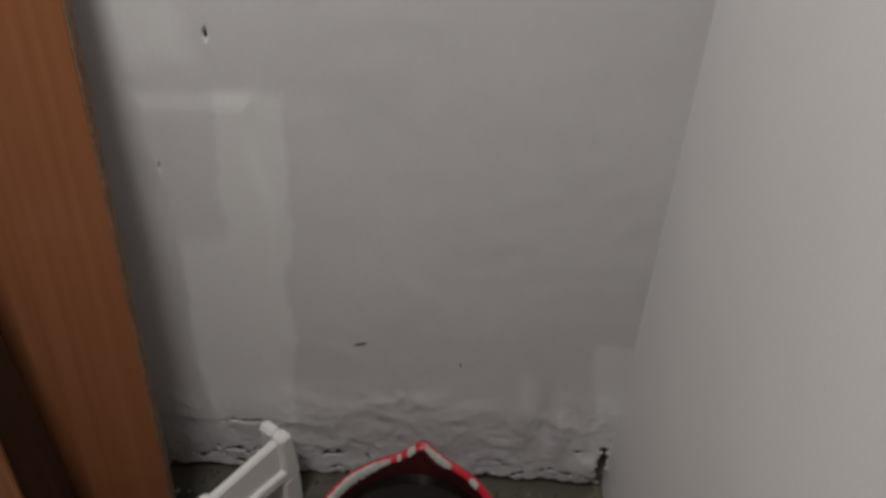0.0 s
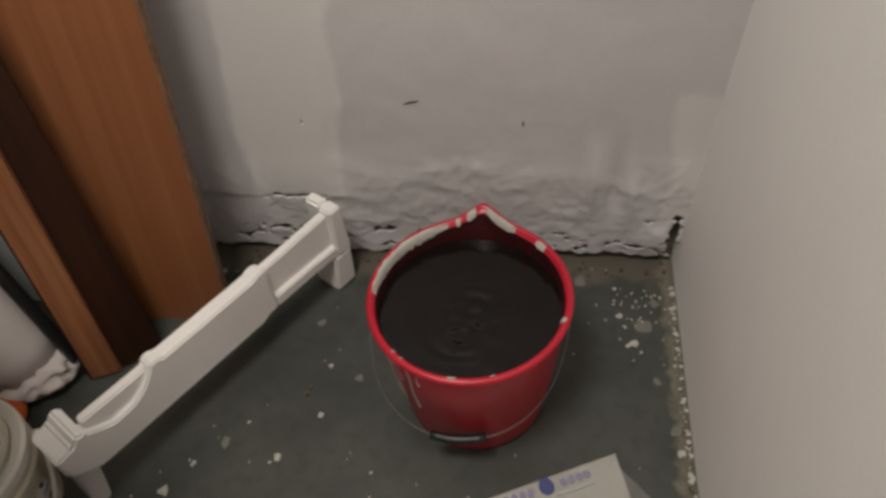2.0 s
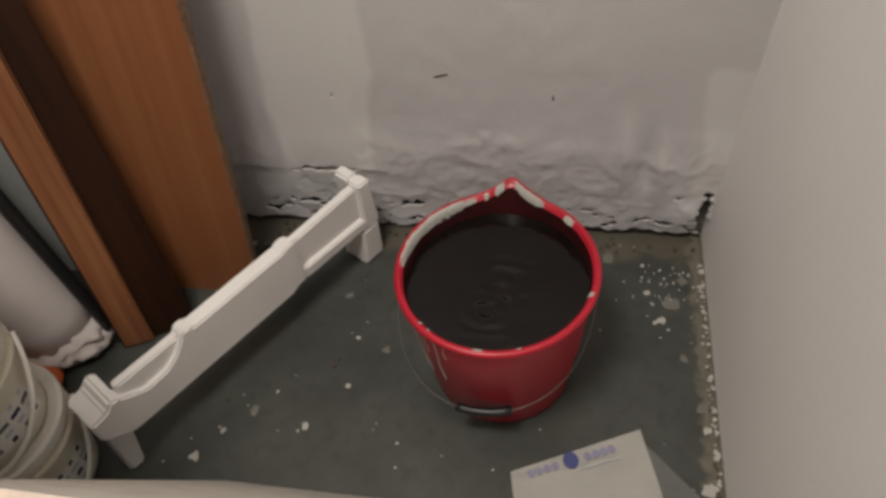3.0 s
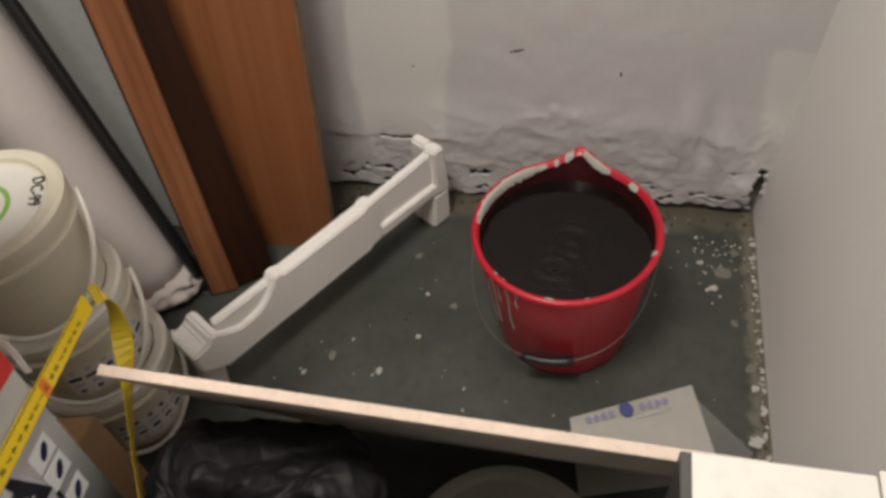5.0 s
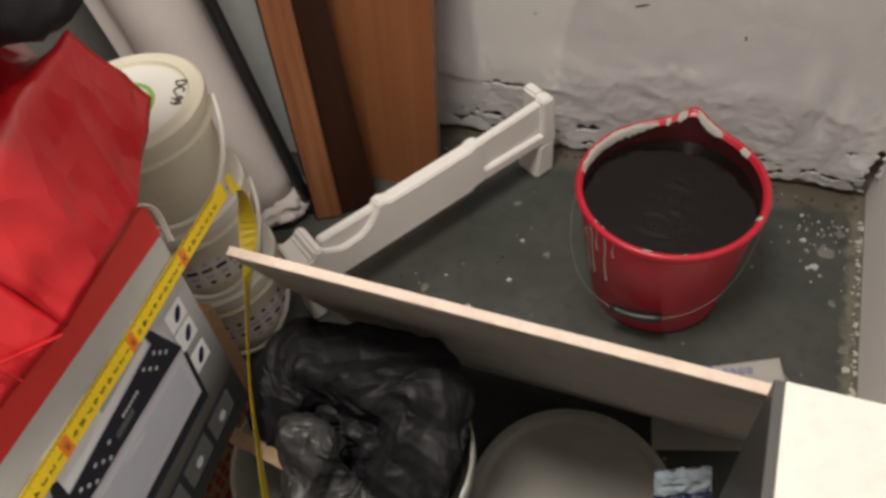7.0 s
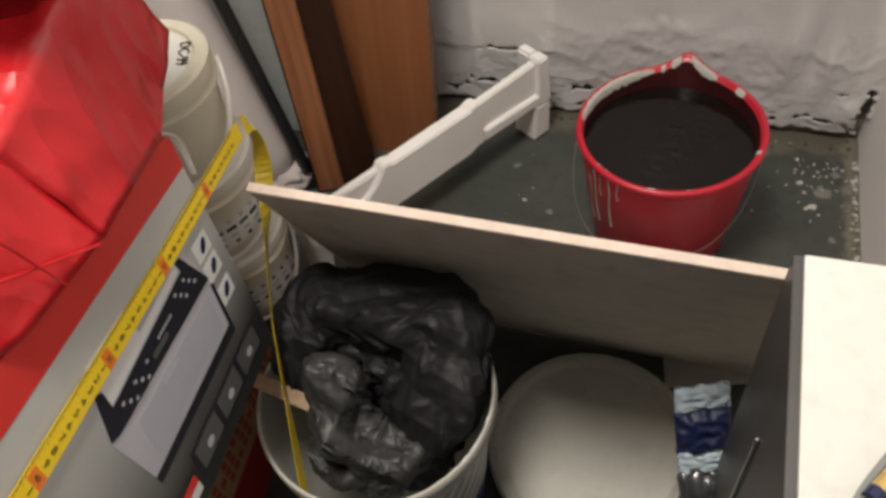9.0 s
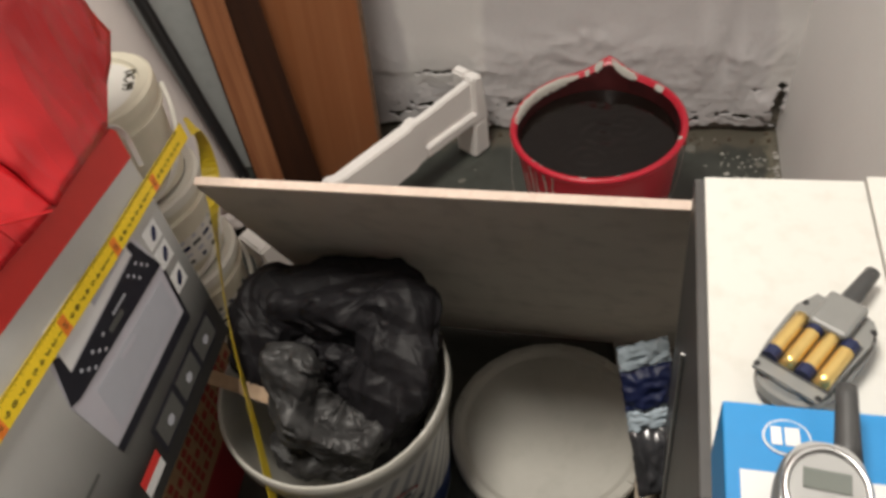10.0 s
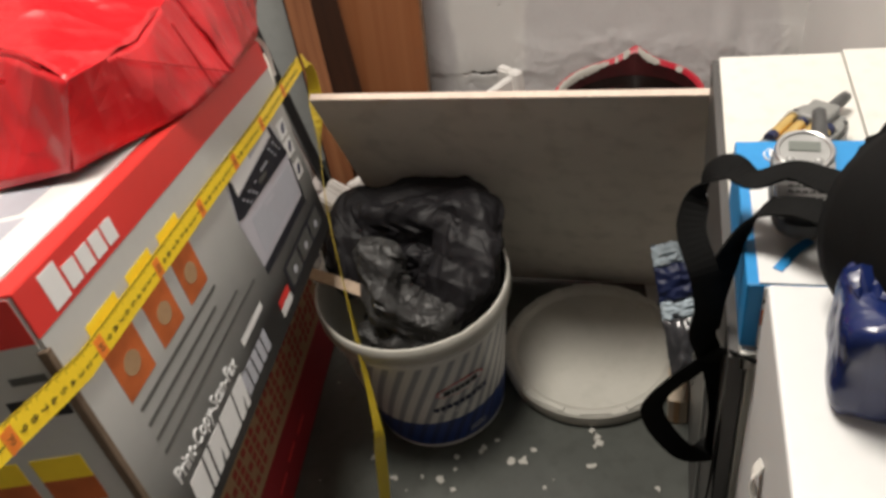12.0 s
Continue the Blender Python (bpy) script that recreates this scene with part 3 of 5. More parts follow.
# ---- red bucket ----
def red_bucket():
    t = thing("bucket", pose(0.0632, 0.7714, 0.0), "red plastic builder's bucket with plaster-smeared rim, nearly full of dark water", "bucket")
    H, R0, R1 = 0.2325, 0.1015, 0.1315

    def spout(a, r, z):
        k = math.exp(-(abs(a - math.radians(86)) / 0.19) ** 1.5)
        lift = max(0.0, (z - 0.13) / (H - 0.13)) if z < H + 0.03 else 1.0
        rr = r * (1 + 0.09 * k * lift ** 2)
        return (rr * math.cos(a), rr * math.sin(a), z + 0.019 * k * lift ** 2)

    wall = [(0.0, 0.0), (R0 - 0.006, 0.0), (R0, 0.006), (R0 + 0.010, 0.09), (R0 + 0.0115, 0.092), (R1 - 0.006, H - 0.022), (R1 - 0.004, H), (R1 - 0.008, H),
            (R1 - 0.010, H - 0.027), (R0 + 0.007, 0.09), (R0 - 0.004, 0.01), (0, 0.01)]
    part("shell", lathe(wall, 96, shape=spout), M_RED, t, smooth=True)
    part("rim", lathe([(R1 - 0.0075, H - 0.002), (R1 - 0.007, H + 0.002), (R1 - 0.003, H + 0.0035), (R1 + 0.001, H + 0.002), (R1 + 0.002, H - 0.002), (R1 + 0.0005, H - 0.006), (R1 - 0.004, H - 0.005)], 96, True, spout), M_RED, t, smooth=True)
    ripple = lathe([(0, 0.0)] + [((R1 - 0.0118) * k / 60, 0.0) for k in range(1, 61)], 120)
    for v in ripple.verts:
        for cx, cy, amp, wide, pitch in ((0.010, 0.004, 0.0010, 0.030, 0.024), (-0.012, -0.050, 0.0009, 0.026, 0.019), (0.045, 0.030, 0.0005, 0.030, 0.022)):
            d = math.hypot(v.co.x - cx, (v.co.y - cy) * 1.15)
            v.co.z += amp * math.exp(-((d - 0.012) / wide) ** 2) * math.sin(6.2832 * d / pitch + 2.0 * noise.noise(v.co * 30))
        v.co.z += 0.0006 * noise.noise(v.co * 55) * max(0.0, 1 - (v.co.length / 0.11) ** 2)
    wat = part("dark_water", ripple, M_LIQ, t, "dark dirty water with a shiny surface", smooth=True)
    wat.location.z = H - 0.028
    # darker red skin on the inner wall, from the rim to below the waterline
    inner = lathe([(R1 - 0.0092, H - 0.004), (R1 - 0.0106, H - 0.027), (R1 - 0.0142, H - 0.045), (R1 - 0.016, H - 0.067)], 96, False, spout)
    part("dark_inside", inner, M_DARKRED, t, "darker red inside below the rim", smooth=True)
    # plaster smeared over stretches of the rim
    for a0, a1, w in ((108, 182, 0.9), (64, 84, 0.45), (90, 96, 0.35), (100, 103, 0.3), (40, 48, 0.2), (226, 228, 0.3), (233, 234.5, 0.3), (262, 268, 0.4), (286, 289, 0.3), (342, 346, 0.3)):
        bm = bmesh.new()
        rows = []
        n = max(6, int((a1 - a0) / 1.0))
        for i in range(n + 1):
            a = math.radians(a0 + (a1 - a0) * i / n)
            k = min(1.0, 1.5 * math.sin(math.pi * i / n)) * (0.75 + 0.5 * noise.noise(Vector((i * 0.31, a0, 0))))
            ko = k * max(0.0, min(1.0, 0.35 + 1.3 * noise.noise(Vector((i * 0.17, a0, 5)))))
            low = 0.013 * w * k * (1 + 0.6 * noise.noise(Vector((i * 0.5, a0, 9))))
            ring = [(R1 - 0.0096 - 0.0012 * k, H - 0.002 - low), (R1 - 0.0092 - 0.0006 * k, H - 0.002 - low * 0.4), (R1 - 0.0078, H + 0.0012 + 0.0006 * k), (R1 - 0.0058 + 0.0004 * k, H + 0.0024 + 0.0009 * k), (R1 - 0.0050 + 0.0036 * ko, H + 0.0030 + 0.0007 * k)]
            rows.append([bm.verts.new(spout(a, r, z)) for r, z in ring])
        for p, q in zip(rows, rows[1:]):
            for k in range(4):
                bm.faces.new((p[k], p[k + 1], q[k + 1], q[k]))
        part("plaster_smear", bm, M_SPLAT, t, smooth=True)
    # thin white runs on the outside
    for ang, z0, z1, w in ((222, 0.218, 0.10, 0.0012), (236, 0.22, 0.11, 0.0014), (228, 0.215, 0.17, 0.0009), (243, 0.222, 0.185, 0.0010), (214, 0.19, 0.09, 0.0008)):
        pts = []
        for k in range(8):
            z = z0 + (z1 - z0) * k / 7
            r = R0 + 0.0115 + (R1 - R0 - 0.0175) * (z - 0.092) / (H - 0.114) + 0.0008
            a = math.radians(ang + 0.8 * math.sin(k))
            pts.append(Vector((r * math.cos(a), r * math.sin(a), z)))
        part("plaster_run", tube(pts, w, 6), M_SPLAT, t)
    # bail with its grip, hanging forward
    arc = []
    for k in range(33):
        a = math.pi * k / 32
        s = math.sin(a) ** 0.8
        arc.append(Vector((-0.131 * math.cos(a) - 0.014 * s, -0.131 * s + 0.012 * s ** 3, 0.209 - 0.142 * s)))
    part("bail", tube(arc, 0.0007, 8), M_WIRE, t, "thin steel wire bail", smooth=True)
    part("grip", tube(arc[13:20], 0.0065, 12), M_BLACK, t, "black plastic grip", smooth=True)
    for sx in (-1, 1):
        part("ear", block((sx * 0.1265 - 0.003, -0.010, 0.198), (sx * 0.1265 + 0.005, 0.010, 0.218), 0.002), M_RED, t)
    return t


red_bucket()


# ---- polystyrene packing piece ----
def packing_piece():
    ux, uy = 0.54985, 0.83526
    m = frame_of(Vector((-0.432, 0.575, 0)), Vector((ux, uy, 0)), Vector((-uy, ux, 0)), Vector((0, 0, 1)))
    t = thing("packing_piece", m, "white expanded polystyrene packing piece standing on its two feet", "packaging")
    side = [(0.012, 0.082), (0.03, 0.074), (0.30, 0.074), (0.315, 0.080), (0.335, 0.080), (0.335, 0.100), (0.465, 0.093), (0.470, 0.164), (0.335, 0.160),
            (0.330, 0.168), (0.315, 0.168), (0.310, 0.162), (0.145, 0.163), (0.140, 0.170), (0.126, 0.170), (0.122, 0.162), (0.02, 0.163)]

    def slab(outline, y0, y1, bevel=0.0025):
        bm = prism([(x, z) for x, z in outline], y0, y1)
        for v in bm.verts:
            v.co = Vector((v.co.x, v.co.z, v.co.y))
        bmesh.ops.recalc_face_normals(bm, faces=bm.faces[:])
        bmesh.ops.bevel(bm, geom=bm.edges[:], offset=bevel, segments=2, affect="EDGES")
        return bm

    part("beam", slab(side, 0.006, 0.022), M_FOAM, t)
    # lips left standing round the hollow at the near end and the window at the far end
    hollow = [(0.010, 0.074), (0.30, 0.073), (0.316, 0.080), (0.332, 0.080), (0.334, 0.1640), (0.328, 0.1700), (0.314, 0.1700), (0.309, 0.1655), (0.145, 0.1658), (0.141, 0.1715), (0.127, 0.1715), (0.121, 0.160), (0.105, 0.142), (0.085, 0.130), (0.05, 0.128), (0.03, 0.140), (0.012, 0.152)]
    part("front_cheek", slab(hollow, -0.003, 0.0228), M_FOAM, t)
    part("far_sill", slab([(0.333, 0.080), (0.468, 0.078), (0.468, 0.098), (0.333, 0.103)], -0.003, 0.0228), M_FOAM, t)
    part("near_block", slab([(-0.034, 0.118), (0.012, 0.086), (0.015, 0.168), (0.002, 0.172), (-0.008, 0.160), (-0.034, 0.156)], -0.016, 0.050, 0.0035), M_FOAM, t)
    part("near_foot", slab([(-0.034, 0.0), (-0.010, 0.0), (0.008, 0.10), (0.000, 0.122), (-0.028, 0.120)], 0.002, 0.046, 0.0035), M_FOAM, t)
    part("far_block", slab([(0.462, 0.074), (0.494, 0.074), (0.490, 0.172), (0.466, 0.172)], -0.004, 0.022, 0.003), M_FOAM, t)
    part("far_foot", slab([(0.445, 0.0), (0.488, 0.0), (0.492, 0.075), (0.455, 0.075)], -0.004, 0.050, 0.004), M_FOAM, t)
    part("far_horn", slab([(0.466, 0.120), (0.490, 0.120), (0.488, 0.174), (0.468, 0.172)], 0.021, 0.056, 0.004), M_FOAM, t)
    return t


packing_piece()


# ---- leaning boards, pole and roll ----
def leaning(name, label, category, foot, x_axis, lean, size, material, edge=None):
    """A plank whose foot corner stands at foot; lean is its slope in x and y for a metre of height."""
    z = Vector((lean[0], lean[1], 1)).normalized()
    x = Vector(x_axis)
    x = (x - z * x.dot(z)).normalized()
    m = frame_of(Vector(foot), x, z.cross(x), z)
    t = thing(name, m, label, category)
    w, d, h = size
    low = d * 0.12
    part("face", block((0, 0, low), (w, d, h), 0.0012), material, t)
    if edge:
        part("worn_arris", block((-0.003, 0.001, low), (-0.0002, d - 0.001, h), 0.0006), M_DARKW, t, "dark worn edge")
        part("side_edge", block((w + 0.0002, 0.001, low), (w + 0.003, d - 0.001, h), 0.0005), edge, t, "rough dark chipboard edge")
    return t


leaning("orange_board", "orange-brown veneered board leaning against the wall", "board", (-0.615, 0.872, 0.0), (1, 0.03, 0), (0.062, 0.09), (0.257, 0.018, 1.75), M_ORANGE, M_CHIP)
leaning("dark_board", "dark brown stained plank leaning beside an orange board", "board", (-0.512, 0.772, 0.0), (0.83, 0.56, 0), (-0.062, 0.11), (0.074, 0.018, 1.7), M_DARKW)
leaning("wood_strip", "reddish pine batten leaning upright", "batten", (-0.547, 0.749, 0.0), (0.9, 0.45, 0), (-0.012, 0.11), (0.043, 0.030, 1.65), M_STRIP, M_STRIP)
leaning("grey_sheet", "smooth pale grey sheet leaning behind planks", "sheet", (-0.985, 0.90, 0.0), (1, 0, 0), (0.0, 0.075), (0.44, 0.010, 1.5), M_GREYW)

pole = thing("pole", pose(-0.570, 0.770, 0.0), "black metal pole leaning upright", "pole")
pd = Vector((-0.180, 0.085, 1))
part("shaft", tube([pd * (0.004 + 1.4 * k / 20) for k in range(21)], 0.0110, 14), M_BLACK, pole, smooth=True)
part("ferrule", tube([pd * (0.0 + 0.03 * k / 4) for k in range(5)], 0.012, 14), M_BLACK, pole, smooth=True)


def fabric_roll():
    t = thing("fabric_roll", pose(-0.655, 0.762, 0.0), "white fabric roll leaning upright, pinkish stains", "roll")
    d = Vector((-0.228, 0.085, 1)).normalized()
    pts = [d * (0.02 + 1.3 * k / 26) for k in range(27)]
    bm = tube(pts, 0.066, 40)
    for v in bm.verts:
        n = noise.noise(v.co * 6)
        v.co += Vector((0.004 * n, 0.004 * noise.noise(v.co * 9 + Vector((4, 1, 2))), 0))
    part("cloth", bm, M_ROLL, t, smooth=True)
    b2 = lump(0.078, 0.070, 0.030, 5, 0.35, 4, 2.2)
    for v in b2.verts:
        v.co.z = max(v.co.z, -0.024)
    w = part("loose_wrapping", b2, M_ROLL, t, "crumpled wrapping at its foot", smooth=True)
    w.location = (0.005, 0.0, 0.026)
    flap = []
    for k in range(14):
        p = pts[2] + (pts[18] - pts[2]) * k / 13
        flap.append(p + Vector((-0.066, -0.028, 0)))
    part("loose_flap", ribbon(flap, [Vector((0.8, 0.5, 0.1))] * 14, 0.05, 0.003), M_ROLL, t)
    return t


fabric_roll()
orange_rag = lump(0.05, 0.035, 0.022, 8, 0.4, 3)
for v in orange_rag.verts:
    v.co.z = max(v.co.z, -0.018)
rag = part("rag", orange_rag, mat("orange_cloth", (0.50, 0.10, 0.02), 0.85, fine=120), smooth=True)
rag.matrix_world = pose(-0.665, 0.665, 0.02)
tagged(rag, "crumpled bright orange cloth on the floor", "cloth")


# ---- stacked pails ----
def small_pail(z, top_label, first):
    t = thing("pail", pose(-0.5875, 0.5325, z), top_label, "pail", "stacked white pails")
    H = 0.1545
    part("body", lathe([(0, 0), (0.078, 0), (0.081, 0.003), (0.091, 0.113), (0.097, 0.114), (0.097, 0.119), (0.092, 0.121), (0.0935, H - 0.012), (0.090, H - 0.012), (0.077, 0.006), (0, 0.006)], 56), M_CREAM, t, smooth=False)
    lid = part("lid", lathe([(0.0, H - 0.006), (0.078, H - 0.006), (0.081, H - 0.001), (0.094, H), (0.0985, H - 0.003), (0.0985, H - 0.016), (0.095, H - 0.018), (0.0945, H - 0.013)], 56), M_CREAM if first else M_WHITEP, t)
    arc = []
    for k in range(29):
        a = math.pi * k / 28
        arc.append(Vector((0.100 * math.cos(a) * 0.72 + 0.075 * math.sin(a), 0.100 * math.cos(a) * 0.70 - 0.075 * math.sin(a), 0.120 - 0.095 * math.sin(a) ** 1.2)))
    part("bail", tube(arc, 0.0035, 8), M_WHITEP, t, "white plastic carrying handle", smooth=True)
    if first:
        lab = part("lid_label", prism(oval(0, 0, 0.074, 0.074, 40), H - 0.0058, H - 0.0052), M_PAPER, t, "round cream label with a green ring")
        ring = lathe([(0.0375, H - 0.005), (0.0375, H - 0.0045), (0.0435, H - 0.0045), (0.0435, H - 0.005)], 40, True)
        r = part("green_ring", ring, M_GREEN, lab)
        r.location = (-0.006, -0.004, 0)
        k = part("blue_swoosh", prism(oval(0, 0, 0.024, 0.005, 16, 0.5), H - 0.0044, H - 0.004), M_NAVY, lab)
        k.location = (-0.005, -0.052, 0)
        letters("handwritten_mark", "DC-99", 0.022, M_TINK, lab, pose(0.040, 0.055, H - 0.0042, 0, 0, -68), squeeze=0.8)
    else:
        for n, a in enumerate((-62, -48, -34, -20, -6, 8)):
            c = math.radians(a)
            o = part("label_strip", block((-0.0113, -0.0010, -0.030), (0.0113, 0.0004, 0.026)), M_PAPER, t, "strip of a printed paper label")
            o.matrix_local = Matrix.Translation((0.0880 * math.cos(c), 0.0880 * math.sin(c), 0.062)) @ pose(0, 0, 0, -4.5, 0, a + 90)
            for k in range(4):
                w = 0.004 + 0.0025 * ((n * 3 + k * 5) % 3)
                ink = (M_PRG, M_PRL, M_NAVY, M_PRL)[(n * 2 + k * 3 + int(z * 100)) % 4]
                part("print_mark", block((-w, -0.0016, 0.012 - 0.0125 * k), (w * 0.8, -0.0011, 0.018 - 0.0125 * k)), ink, o)
    return t


for z, lab, first in ((0.0, "white plastic pail at the bottom of a stack", False), (0.1565, "white plastic pail in the middle of a stack", False), (0.313, "cream plastic pail with a labelled lid, top of a stack", True)):
    small_pail(z, lab, first)


# ---- paper leaflets ----
CARD = [(0.089, 0.598), (0.2635, 0.677), (0.304, 0.535), (0.112, 0.480)]
M_GREYS = mat("thin_grey_paper", (0.27, 0.27, 0.255), 0.7, var=0.1, fine=60)
def leaflet(name, corners, z, label, material):
    bm = bmesh.new()
    c = [Vector((x, y, z)) for x, y in corners]
    n = 12
    g = [[None] * (n + 1) for _ in range(n + 1)]
    for i in range(n + 1):
        for j in range(n + 1):
            u, v = i / n, j / n
            p = (c[0] * (1 - u) + c[1] * u) * (1 - v) + (c[3] * (1 - u) + c[2] * u) * v
            p.z += 0.0012 * (1 + noise.noise(p * 25)) * (0.3 + u * v)
            g[i][j] = bm.verts.new(p)
    for i in range(n):
        for j in range(n):
            bm.faces.new((g[i][j], g[i + 1][j], g[i + 1][j + 1], g[i][j + 1]))
    bmesh.ops.solidify(bm, geom=bm.faces[:], thickness=0.0004)
    return tagged(part(name, bm, material), label, "leaflet")


leaflet("leaflet", [(0.19, 0.60), (0.272, 0.655), (0.346, 0.580), (0.29, 0.48)], 0.0008, "pale grey paper sheet on the floor", M_GREYS)
card = leaflet("leaflet", CARD, 0.0042, "white paper leaflet with violet print on the floor", M_PAPER)
ta = math.atan2(0.076, 0.178)
cm = Matrix.Translation((0.110, 0.590, 0.0078)) @ Matrix.Rotation(ta, 4, "Z")

for x0 in (0.004, 0.0155, 0.027, 0.0385, 0.086, 0.0975, 0.109, 0.1205):
    o = part("printed_bar", prism(oval(x0 + 0.005, 0.0035, 0.0052, 0.0058, 14), 0, 0.0004), M_INKL, card)
    o.matrix_local = cm
o = part("printed_blob", prism(oval(0.067, 0.005, 0.0105, 0.0125, 20), 0, 0.0005), M_INK, card, "dark blue blob of a mark")
o.matrix_local = cm
o = part("printed_line", block((0.075, -0.012, 0), (0.130, -0.009, 0.0004)), M_GREYW, card)
o.matrix_local = cm


# ---- leaning panel ----
def low_panel():
    top = Vector((-0.304, 0.325, 0.5110))
    z = Vector((0.0, 0.318 - 0.531, 0.510)).normalized()
    x = Vector((1, -0.026, 0.0165)).normalized()
    x = (x - z * x.dot(z)).normalized()
    L = 0.5527
    m = frame_of(top - z * L, x, z.cross(x), z)
    t = thing("panel", m, "grey laminated board with a pale raw edge, leaning on a unit", "board")
    part("sheet", block((0, 0, 0.006), (0.545, 0.010, L - 0.0022), 0.0006), M_PANEL, t)
    part("top_edge", block((0.0, 0.0004, L - 0.002), (0.545, 0.0096, L), 0.0005), M_EDGE, t, "pale raw upper edge")
    return t


low_panel()


# ---- white units ----
def white_unit(x0, x1, y0, y1, h, label, dark):
    t = thing("board_unit", pose(x0, y0, 0), label, "cabinet", "white units by the wall")
    w, d = x1 - x0, y1 - y0
    part("carcass", block((0.008 if dark else 0, 0, 0), (w, d, h - 0.0165), 0.001), M_LAM, t)
    part("top_board", block((0.003 if dark else -0.0002, 0.0, h - 0.016), (w + 0.0002, d, h), 0.0008), M_LAM, t, "white laminate top with faint scuffs")
    if dark:
        part("side_panel", block((-0.004, 0.0, 0.0), (0.007, d + 0.002, h - 0.004), 0.001), M_DSIDE, t, "dark grey side panel")
        # two thin shiny strips added in place of streaky glints on the side
        for yy in (0.10, 0.28):
            part("glint_strip", block((-0.0075, d - yy, 0.15), (-0.0045, d - yy + 0.0028, h - 0.10), 0.0008), M_METAL, t, "thin shiny strip in place of a streaky glint")
    return t


white_unit(0.177, 0.2930, -0.094, 0.300, 0.563, "white laminate unit with a dark side and plain top", True)
white_unit(0.2945, 0.370, -0.094, 0.303, 0.565, "narrow white laminate unit against the wall", False)


# ---- printer carton ----
E_X = Vector((-0.1741, 0.9674, -0.1841)).normalized()
E_Z = Vector((0.9743, 0.1963, 0.1103)).normalized()
E_Y = E_Z.cross(E_X).normalized()
BOX_AT = Vector((-0.3297, 0.2947, 0.6091))
BOX_M = frame_of(BOX_AT, E_X, E_Y, E_Z)
BL, BH, BD = 0.517, 0.252, 0.40


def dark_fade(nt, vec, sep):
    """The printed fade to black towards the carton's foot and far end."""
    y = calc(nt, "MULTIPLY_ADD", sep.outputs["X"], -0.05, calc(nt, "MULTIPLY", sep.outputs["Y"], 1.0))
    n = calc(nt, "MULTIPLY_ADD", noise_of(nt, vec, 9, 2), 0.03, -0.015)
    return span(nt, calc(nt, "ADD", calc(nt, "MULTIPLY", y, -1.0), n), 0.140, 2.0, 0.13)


def rects(name, spans, material, parent, z, label="", lift=0.0003):
    obs = []
    for x0, x1, y0, y1 in spans:
        obs.append(part(name, block((min(x0, x1), min(y0, y1), z), (max(x0, x1), max(y0, y1), z + lift)), material, parent, label))
    return obs


M_PRV = mat("printed_lavender_grey", (0.46, 0.45, 0.50), 0.5, var=0.08, scale=20, fine=80, amount=0.1)


